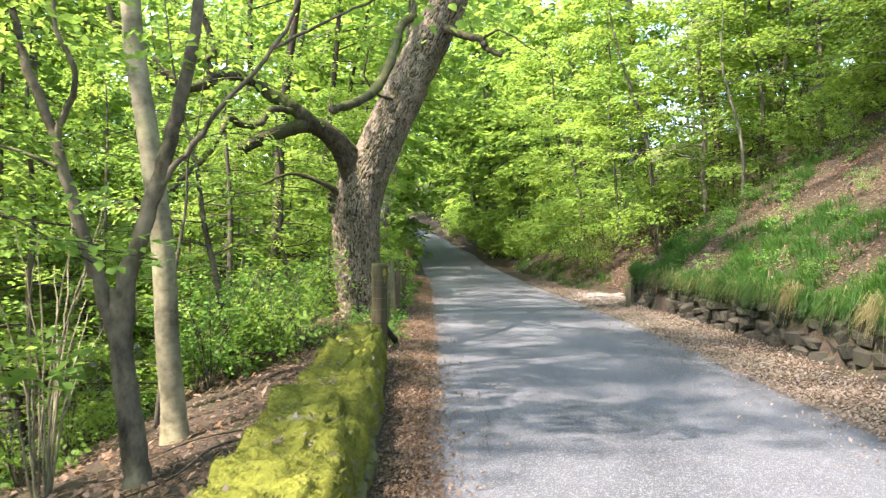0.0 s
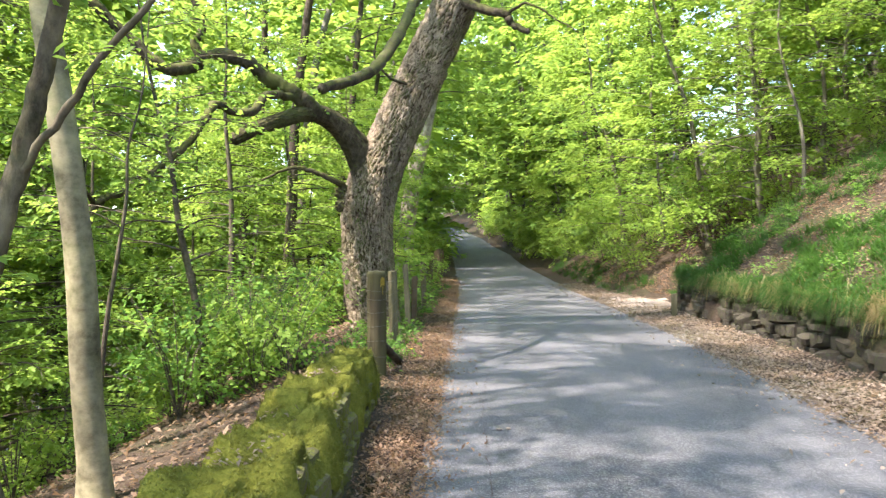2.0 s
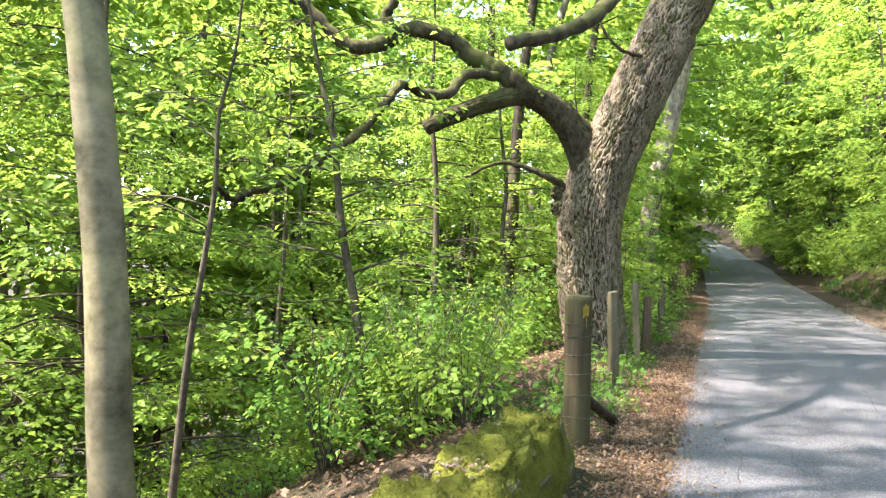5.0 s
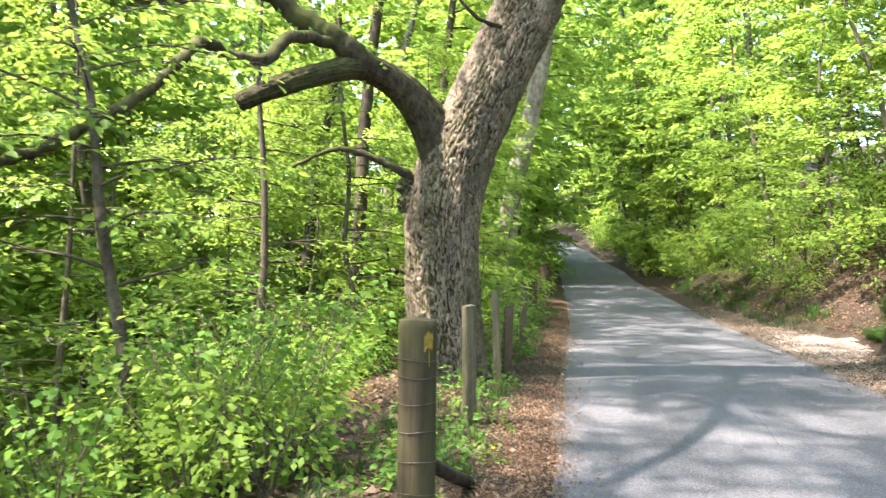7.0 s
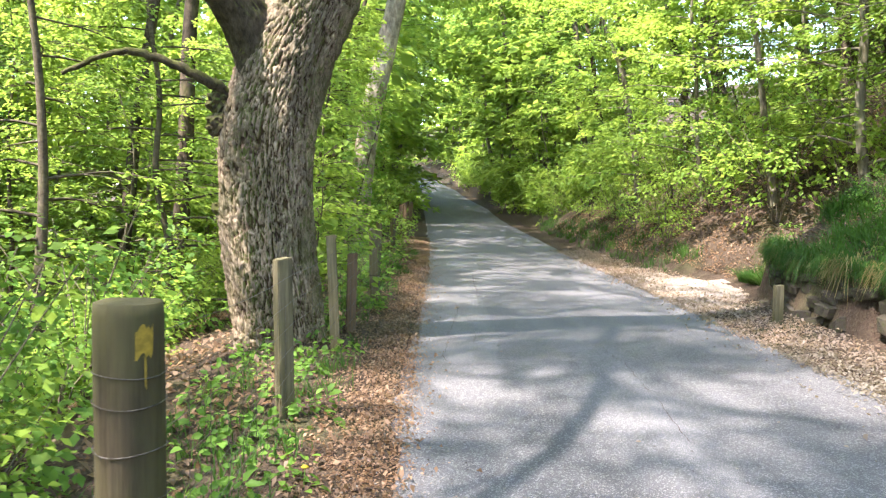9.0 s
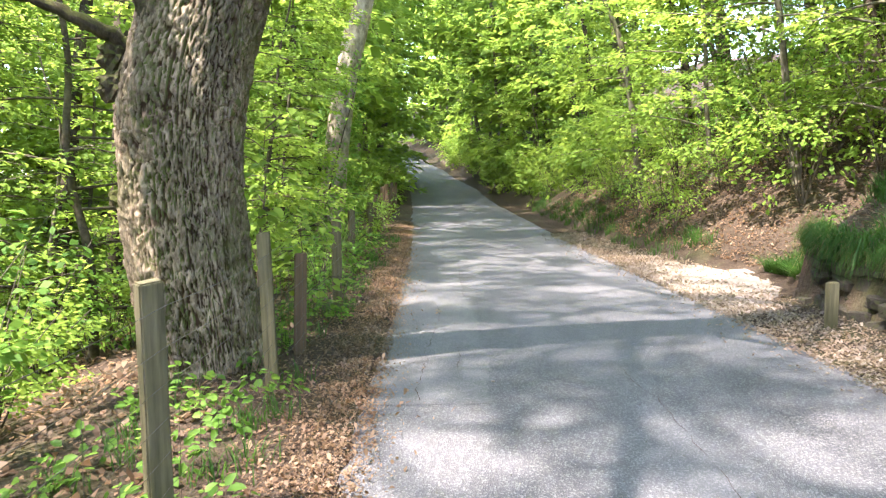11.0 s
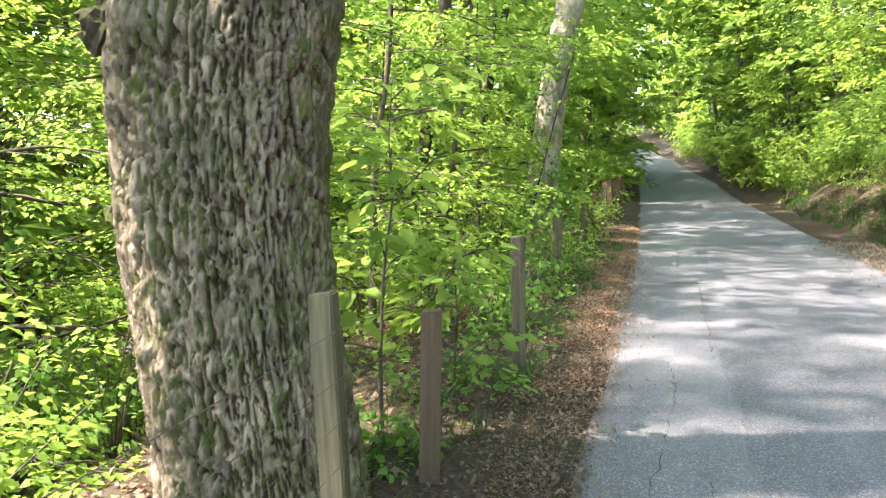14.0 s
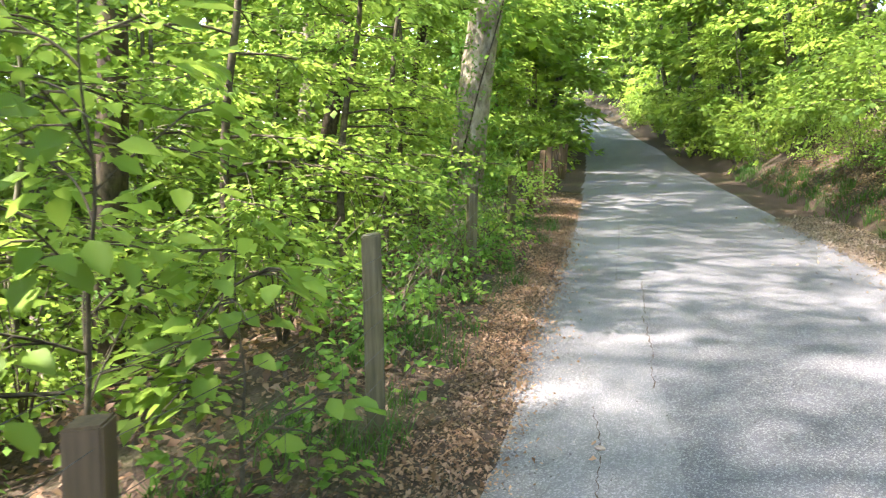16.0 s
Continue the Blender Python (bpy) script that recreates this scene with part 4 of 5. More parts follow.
    tubes.add(smooth_line([(-5.4, 13.4, 5.1), (-5.6, 13.2, 7.0), (-5.4, 13.1, 9.0), (-5.3, 13.0, 12.6)], 5), np.linspace(0.075, 0.02, 16), 8)
    tubes.add(smooth_line([(-5.45, 13.1, 9.0), (-4.5, 12.6, 9.7), (-4.2, 11.6, 10.0), (-4.1, 10.4, 10.1)], 5), np.linspace(0.05, 0.02, 16), 8)
    tubes.add(smooth_line([(-5.45, 13.1, 9.0), (-4.6, 13.3, 9.8), (-4.2, 14.3, 10.1), (-3.9, 15.6, 10.3)], 5), np.linspace(0.05, 0.02, 16), 8)
    tubes.add(smooth_line([(0.7, 16.6, 7.8), (-0.6, 17.0, 9.0), (-2.4, 18.0, 10.2), (-3.2, 20.0, 11.0), (-3.5, 22.0, 11.3)], 5), np.linspace(0.11, 0.03, 21), 8)
    tubes.add(smooth_line([(-2.2, 17.9, 10.1), (-3.4, 16.8, 10.8), (-4.4, 15.6, 11.0)], 5), np.linspace(0.06, 0.02, 11), 8)
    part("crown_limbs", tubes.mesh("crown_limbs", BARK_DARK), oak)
    part("crown", leaf_mesh("crown", leaf_sprays(rng, centres, heads, 0.9, 42, 0.092, 0.4), LEAF_BEECH), oak)
    # tufts of young leaves that sprout from the limbs
    centres = rng.uniform(0, 1, (60, 1)) * (np.array([-4.2, 13.9, 4.15]) - np.array([-2.5, 15.8, 3.8])) + np.array([-2.5, 15.8, 3.8]) + rng.normal(0, 0.12, (60, 3))
    shoots = part("shoots", leaf_mesh("shoots", leaf_sprays(rng, centres, rng.random(60) * 6.28, 0.3, 10, 0.06, 0.4), LEAF_DARK), oak)
    shoots["kind"] = "stuff"


build_oak()

# ---- single trees by the lane ----


def build_forked_tree():
    rng = np.random.default_rng(21)
    x, y = -2.27, 5.87
    t = thing("forked_tree", (x, y, ground_at(x, y)), "young dark-barked tree with forking stems by the wall", "tree")
    tubes = Tubes()
    stems = (
        ([(0.10, 0, -0.3), (0.06, 0, 0.2), (-0.02, 0, 0.8), (-0.05, 0, 1.25), (-0.06, 0, 1.45)], 0.125, 0.075),
        ([(-0.04, 0, 0.95), (0.0, 0, 1.5), (0.19, -0.03, 2.05), (0.33, -0.05, 2.5), (0.45, -0.05, 3.0), (0.56, -0.1, 3.6), (0.6, -0.2, 4.6), (0.55, -0.3, 5.8)], 0.09, 0.03),
        ([(-0.04, 0, 0.95), (-0.14, 0, 1.3), (-0.27, -0.05, 1.75), (-0.47, -0.1, 2.5), (-0.63, -0.2, 3.05), (-0.72, -0.25, 3.6), (-0.78, -0.3, 4.6)], 0.075, 0.02),
        ([(-0.08, 0.02, 0.95), (-0.2, 0.03, 1.4), (-0.26, 0.0, 1.75)], 0.035, 0.03),
        ([(-0.47, -0.1, 2.5), (-0.3, -0.15, 2.95), (-0.42, -0.2, 3.3), (-0.4, -0.25, 4.0)], 0.032, 0.012),
        ([(0.22, -0.05, 2.15), (0.49, -0.1, 2.45), (0.77, -0.15, 2.78), (1.09, -0.2, 3.12), (1.33, -0.25, 3.55), (1.5, -0.3, 4.2)], 0.028, 0.012),
        ([(1.09, -0.2, 3.12), (1.6, -0.3, 3.34), (2.0, -0.35, 3.5), (2.4, -0.4, 3.62)], 0.015, 0.005),
        ([(-0.42, -0.1, 2.3), (-0.8, -0.2, 2.45), (-1.3, -0.3, 2.5)], 0.02, 0.006))
    centres, heads = [], []
    for pts, r0, r1 in stems:
        line = smooth_line(pts, 6)
        tubes.add(line + rng.normal(0, 0.006, line.shape), np.linspace(r0 * 0.84, r1 * 0.84, len(line)) * (1 + rng.normal(0, 0.04, len(line))), 12)
        if r0 < 0.1:
            for q in np.linspace(0.55, 1, 7):
                p = line[int(q * (len(line) - 1))]
                if p[2] > 2.0:
                    for _ in range(1 + (p[0] < 0)):
                        centres.append(p + rng.normal(0, 0.12, 3)), heads.append(rng.random() * 6.28)
    part("trunk", tubes.mesh("trunk", BARK_MOTTLED), t, "dark mottled bark, mossy at the foot")
    part("crown", leaf_mesh("crown", leaf_sprays(rng, centres, heads, 0.6, 11, 0.08, fine=True), LEAF_BEECH, True), t)


def build_pale_beech():
    rng = np.random.default_rng(22)
    x, y = -2.50, 7.58
    t = thing("beech_tree", (x, y, ground_at(x, y)), "slender beech with smooth pale olive bark", "tree")
    pts = [(0.02, 0, -0.2), (0.0, 0, 0.3), (-0.05, 0, 0.9), (-0.10, 0, 1.8), (-0.24, 0, 2.9), (-0.38, 0.0, 3.9), (-0.5, 0.1, 6.0), (-0.5, 0.1, 9.0)]
    me = limb_mesh("trunk", pts, (0.165, 0.115, 0.108, 0.104, 0.098, 0.09, 0.08, 0.05), 100, 32, 0.0, 9, BEECH)
    part("trunk", me, t, "smooth pale olive bark")
    tubes, corners = grow(rng, (-0.4, 0.1, 6.0), 4.5, 0.05, limbs=16, low=0.05, reach=3.0, sprays=8, per=30, size=0.12)
    corners = corners + np.array([-0.4, 0.1, 6.0])
    tubes.verts = [v + np.array([-0.4, 0.1, 6.0]) for v in tubes.verts]
    part("upper_stem", tubes.mesh("upper_stem", BARK_FAR), t)
    part("crown", leaf_mesh("crown", corners, LEAF_BEECH), t)


def build_far_leaning_tree():
    rng = np.random.default_rng(23)
    x, y = -2.3, 28.6
    z = ground_at(x, y)
    t = thing("leaning_tree", (x, y, z), "tall pale-barked tree leaning over the lane behind the oak", "tree")
    pts = [(0, 0, -0.3), (0.05, 0, 1.0), (0.2, 0, 2.4), (0.45, 0, 4.0), (0.9, 0, 6.0), (1.2, 0, 8.0), (1.3, 0, 11.0)]
    part("trunk", limb_mesh("trunk", pts, (0.36, 0.30, 0.27, 0.26, 0.24, 0.18, 0.08), 120, 40, 0.016, 13, OAK_PALE), t, "pale patchy bark")
    tubes, corners = grow(rng, (0, 0, 0), 6.0, 0.09, limbs=22, low=0.0, reach=3.6, sprays=8, per=30, size=0.13, bias=(0.0, 0.5))
    tubes.verts = [v + np.array([1.0, 0, 6.2]) for v in tubes.verts]
    part("upper_stem", tubes.mesh("upper_stem", BARK_FAR), t)
    part("crown", leaf_mesh("crown", corners + np.array([1.0, 0, 6.2]), LEAF_LIME), t)


def build_ivy():
    """Ivy that wraps the lower part of the leaning tree."""
    rng = np.random.default_rng(24)
    n = 330
    z, a = 0.3 + 4.0 * rng.random(n) ** 1.2, rng.random(n) * 6.28
    x = np.interp(z, [0, 1.0, 2.4, 4.0, 6.0], [0, 0.05, 0.2, 0.45, 0.9])
    r = np.interp(z, [0, 1, 4.5], [0.40, 0.31, 0.27])
    centres = np.stack([x + r * np.cos(a), r * np.sin(a), z], -1)
    ivy = thing("ivy", (-2.3, 28.6, ground_at(-2.3, 28.6)), "leafy green ivy climbing the leaning tree", "climbing plant")
    part("foliage", leaf_mesh("foliage", leaf_sprays(rng, centres, a, 0.3, 11, 0.075, 0.6), LEAF_DARK), ivy)
    t = Tubes()
    k = np.linspace(0, 1, 24)
    t.add(np.stack([np.interp(k * 4.2, [0, 1.0, 2.4, 4.0, 6.0], [0, 0.05, 0.2, 0.45, 0.9]) + 0.31 * np.cos(4 + 2 * k), 0.31 * np.sin(4 + 2 * k), 4.2 * k], -1), np.linspace(0.02, 0.008, 24), 6)
    part("stem", t.mesh("stem", BARK_DARK), ivy)


build_forked_tree()
build_pale_beech()
build_ivy()
build_far_leaning_tree()

# ---- the wood on both sides ----


def clear_of_walk(x, y, room):
    """Whether a crown of that reach keeps off the lane's near stretch and the oak."""
    dy = max(0.0, -2.0 - y, y - 17.0)
    return math.hypot(x - 0.2, dy) > room + 1.6 and math.hypot(x + 1.7, y - 16.4) > 1.2


def spread(rng, count, pick, apart, keep, start=()):
    """Spots for trees that keep their distance from one another."""
    spots = list(start)
    for _ in range(count * 200):
        if len(spots) >= count:
            break
        x, y = pick(rng)
        if keep(x, y) and all(math.hypot(x - a, y - b) > apart for a, b in spots):
            spots.append((x, y))
    return spots


def build_woods():
    rng = np.random.default_rng(40)
    # saplings close to the wall and fence
    for x, y, h, r, lean, reach in ((-5.2, 10.5, 7.0, 0.06, (0.03, 0.0), 1.8),
                                    (-6.6, 15.6, 7.5, 0.06, (0.0, 0.02), 2.0), (-3.6, 19.0, 6.5, 0.06, (-0.03, 0.0), 1.9), (-3.0, 21.5, 6.0, 0.05, (0.03, 0.0), 1.7),
                                    (-4.6, 17.5, 7.5, 0.08, (-0.05, 0.0), 2.0), (-6.2, 7.0, 7.0, 0.06, (0.0, 0.0), 1.8), (-5.6, 4.6, 6.0, 0.05, (0.0, 0.0), 1.4),
                                    (-2.6, 23.6, 5.5, 0.05, (0.05, 0.0), 1.5), (-2.9, 26.0, 6.0, 0.05, (0.05, 0.0), 1.6), (-3.9, 30.5, 7.0, 0.06, (0.05, 0.0), 2.0)):
        tree(rng, x, y, h, r, TWIG, LEAF_BEECH, "slim young beech sapling with layered fresh green leaves", "saplings on the slope", "sapling",
             lean=lean, limbs=30, low=0.10, reach=reach, sprays=7, per=26, size=0.076, spray=0.65, rise=0.15, fine=True)
    tree(rng, -3.0, 11.7, 5.5, 0.055, TWIG, LEAF_BEECH, "slim grey-barked sapling with spreading bare twigs", "saplings on the slope", "sapling",
         spine=[(-0.05, 0, 0), (-0.18, 0, 1.1), (-0.43, 0.05, 2.2), (-0.56, 0.1, 3.1), (-0.74, 0.15, 3.7), (-0.94, 0.2, 4.6), (-1.1, 0.2, 6.0)], limbs=26, low=0.25, reach=1.7, sprays=6, per=9, size=0.085, spray=0.6, rise=0.3, fine=True)
    tree(rng, -2.95, 8.6, 4.5, 0.026, TWIG, LEAF_BEECH, "thin leaning sapling with few leaves", "saplings on the slope", "sapling",
         spine=[(-0.1, 0, 0), (0.06, 0, 1.2), (0.16, 0, 1.8), (0.25, 0, 2.35), (0.27, 0, 2.8), (0.4, 0, 3.3), (0.5, 0, 4.5)], limbs=10, low=0.4, reach=0.9, sprays=5, per=7, size=0.08, spray=0.4, rise=0.4, fine=True)
    spots = spread(rng, 37, lambda g: (-3.5 - 14 * g.random() ** 1.1, g.uniform(3, 54)), 2.1,
                   lambda x, y: clear_of_walk(x, y, 2.4) and x < float(lerp(y, LEFT_EDGE)) - 2.8 and not (x > -6.5 and 12.5 < y < 17.0))
    for i, (x, y) in enumerate(spots):
        near = math.hypot(x, max(0, y - 15)) < 11
        h = rng.uniform(4.0, 6.5) + max(0, -ground_at(x, y)) * 0.95 + max(0, -x - 9) * 0.7
        tree(rng, x, y, h, rng.uniform(0.035, 0.075) if near else rng.uniform(0.06, 0.14), BARK_FAR if i % 2 else BARK_DARK, LEAF_BEECH if i % 4 else LEAF_LIME, "woodland beech with tiers of bright spring leaves", "trees on the slope below the lane",
             lean=(rng.normal(0.02, 0.05), rng.normal(0, 0.04)), limbs=34, low=0.04, reach=rng.uniform(2.2, 3.2), sprays=8, per=30 if near else 18, size=0.084 if near else 0.135, spray=0.95, twigs=near)
    # the bank on the right
    spots = spread(rng, 40, lambda g: (4.9 + 13 * g.random() ** 1.4, g.uniform(9, 60)), 1.8,
                   lambda x, y: (y > 23 and x > float(lerp(y, RIGHT_EDGE)) + 1.9) or (y <= 23 and x > 9.0 + max(0, 16 - y) * 0.12), [(7.4, 20.2), (6.7, 25.0), (7.7, 23.2), (6.2, 28.2), (8.8, 21.8), (9.6, 20.5), (11.2, 18.2), (9.9, 16.6), (11.8, 14.6), (10.6, 12.6), (12.6, 11.0), (11.4, 8.6)])
    for i, (x, y) in enumerate(spots):
        thin = i == 0
        tree(rng, x, y, 5.5 if thin else rng.uniform(6, 11), 0.05 if thin else rng.uniform(0.05, 0.12), BARK_FAR, LEAF_LIME if (i % 4 or thin) else LEAF_BEECH,
             "slim bare-stemmed sapling on the grassy bank" if thin else "woodland tree with lime-green spring leaves on the bank", "trees on the bank above the lane",
             lean=(-0.12, 0.0) if thin else (rng.normal(-0.05, 0.05), rng.normal(-0.02, 0.05)),
             limbs=16 if thin else 32, low=0.3 if thin else 0.08, reach=1.8 if thin else rng.uniform(2.0, 3.2), sprays=8, per=9 if thin else (34 if y < 26 else 24), size=0.105 if y < 26 else 0.13, spray=0.95, bias=(math.pi, 0.4), twigs=y < 24)
    # tall trees over the lane: unseen near crowns added for shade, far ones hide sky
    # the two steep right-hand leaners stand out of view to shade the bank
    for x, y, h in ((-5.5, -8, 15), (-5.2, -1.5, 15), (-5.6, 4.2, 16), (-6.6, 8.6, 17), (-4.95, 22.6, 16), (-7.4, 25.2, 16), (-5.6, 29, 16), (-6.5, 37, 16), (-6, 45, 17), (12, 3, 13), (13, 12, 14), (9.5, 28, 14), (8.5, 38, 15), (8, -5, 13), (7.0, 48, 15), (9.0, 6.5, 14), (11.6, 14.0, 17)):
        tree(rng, x, y, h - ground_at(x, y) * 0.6, 0.17, BARK_DARK, LEAF_BEECH if x < 0 else LEAF_LIME, "tall beech with a crown added to cover and shade the lane", "tall trees over the lane", lean=(0.16 if x < 0 else -0.6 if (x, y) in ((9.0, 6.5), (11.6, 14.0)) else -0.1, 0),
             limbs=30, low=0.52 if y < 30 else 0.3, reach=3.8 if x < 0 and y < 30 else 5.0, sprays=8, per=13 if x < 0 and y < 22 else 15, size=0.17, spray=1.2, rise=0.3, bias=(0.0 if x < 0 else math.pi, 0.3), twigs=False)
    # the wood down in the valley, farther on, round the bend, and behind the walker
    models = [tree(rng, -16 - 3 * i, 6 + 9 * i, 15 + i, 0.16, BARK_FAR, (LEAF_BEECH, LEAF_LIME, LEAF_BEECH, LEAF_LIME, LEAF_DARK)[i], "distant woodland tree in fresh spring leaf", "distant trees",
                   limbs=26, low=0.02, reach=3.6, sprays=7, per=12, size=0.45, spray=1.7, twigs=False) for i in range(5)]
    roof = tree(rng, -7.5, 51, 22, 0.22, BARK_FAR, LEAF_LIME, "tall beech arching over the lane in spring leaf", "tall trees over the lane",
                lean=(0.2, 0), limbs=34, low=0.15, reach=5.0, sprays=8, per=14, size=0.45, spray=1.9, rise=0.25, twigs=False)
    for x, y in ((8, 54), (-7, 60), (7.5, 63), (-8, 70), (7, 74), (8.5, 44), (-8, 39), (-8, 82), (4.5, 90), (9, 35), (-7, 47), (-7.5, 31.5)):
        copy_thing(roof, pose(x, y, ground_at(x, y), 0, 0, float(rng.uniform(-25, 25)) + (0 if x < 0 else 180)))
    for x, y in ((-18, 7), (-18.5, 14.5), (-18, 27), (-21, 3), (-20.5, 20), (-20, 34), (-19, 48)):
        copy_thing(roof, pose(x, y, ground_at(x, y), 0, 0, float(rng.uniform(0, 360))))
    for x, y, s in ((-12.5, 36, 0.7), (-15, 43, 0.8), (-11, 46, 0.8)):
        copy_thing(roof, pose(x, y, ground_at(x, y), 0, 0, float(rng.uniform(0, 360))) @ Matrix.Scale(s, 4))
    for x, y in ((13, 22), (14.5, 28), (12.5, 33), (13.5, 40), (15.5, 24)):
        copy_thing(roof, pose(x, y, ground_at(x, y), 0, 0, float(rng.uniform(0, 360))))
    for x, y in ((9, 98), (12, 104), (4, 112), (-2, 120), (9, 112), (3, 122), (-9, 126), (14, 96), (-6, 98), (-11, 104), (12, 88), (-12, 112), (6, 130), (-3, 132)):
        side = x - float(lerp(y, RIGHT_EDGE)) if x > float(lerp(y, RIGHT_EDGE)) else float(lerp(y, LEFT_EDGE)) - x
        if side > 2.0:
            copy_thing(roof, pose(x, y, ground_at(x, y), 0, 0, float(rng.uniform(0, 360))))
    for x, y, s in ((-10, 57, 1.15), (-13, 66, 1.25), (-11, 75, 1.2), (-15, 52, 1.1), (-16, 61, 1.2)):
        copy_thing(roof, pose(x, y, ground_at(x, y), 0, 0, float(rng.uniform(0, 360))) @ Matrix.Scale(s, 4))
    for k, y in enumerate(range(13, 52, 4)):
        x = -13.5 + 1.6 * math.sin(k * 2.3)
        copy_thing(roof, pose(x, y, ground_at(x, y), 0, 0, float(rng.uniform(0, 360))) @ Matrix.Scale((12.0 + 0.06 * y - ground_at(x, y)) / 22, 4))
    for x, y, s in ((5.4, 66, 1.3), (-5.6, 72, 1.3), (6.2, 78, 1.3)):
        copy_thing(roof, pose(x, y, ground_at(x, y), 0, 0, 0 if x < 0 else 180) @ Matrix.Scale(s, 4))
    for k in range(16):
        x, y = -27 - 7 * (k % 2) - 2 * math.sin(k * 1.7), -4 + 5.4 * k
        copy_thing(roof, pose(x, y, ground_at(x, y), 0, 0, float(rng.uniform(0, 360))) @ Matrix.Scale(1.35, 4))
    for k in range(9):
        x, y = 19 + 3 * (k % 2), 4 + 5.5 * k
        copy_thing(roof, pose(x, y, ground_at(x, y), 0, 0, float(rng.uniform(0, 360))) @ Matrix.Scale(0.8, 4))
    for x, y, s in ((-1, 127, 1.5), (3, 119, 1.4), (-6, 138, 1.6), (2, 136, 1.6), (-10, 146, 1.6), (7, 128, 1.4)):
        copy_thing(roof, pose(x, y, ground_at(x, y), 0, 0, float(rng.uniform(0, 360))) @ Matrix.Scale(s, 4))
    valley = spread(rng, 6, lambda g: (g.uniform(-33, -24), g.uniform(0, 66)), 3.0, lambda x, y: True)

    def beside(g):
        y = g.uniform(52, 112)
        out = 2.4 + 9 * g.random() ** 1.3
        return (float(lerp(y, LEFT_EDGE)) - out, y) if g.random() < 0.5 else (float(lerp(y, RIGHT_EDGE)) + out, y)
    onward = spread(rng, 40, beside, 2.2, lambda x, y: True)
    bend = spread(rng, 26, lambda g: (g.uniform(-12, 14), g.uniform(104, 132)), 2.6, lambda x, y: x > float(lerp(y, RIGHT_EDGE)) + 2.4)
    ridge = spread(rng, 14, lambda g: (g.uniform(12.5, 23), g.uniform(8, 52)), 2.4, lambda x, y: True)
    # unseen trees at the walker's back, added to block light from the sky
    behind = [(-9, -9), (-5, -15), (9, -10), (6, -17), (0, -32), (-14, -2), (14, -3), (-4, -25), (5, -27)]
    for x, y in valley:
        copy_thing(roof, pose(x, y, ground_at(x, y), 0, 0, float(rng.uniform(0, 360))))
    for k, (x, y) in enumerate(onward + bend + ridge + behind):
        m = models[k % 5] if y < 60 or x < -8 else models[(1, 3, 0)[k % 3]]
        copy_thing(m, pose(x, y, ground_at(x, y), 0, 0, float(rng.uniform(0, 360))))


build_woods()

# ---- low growth ----


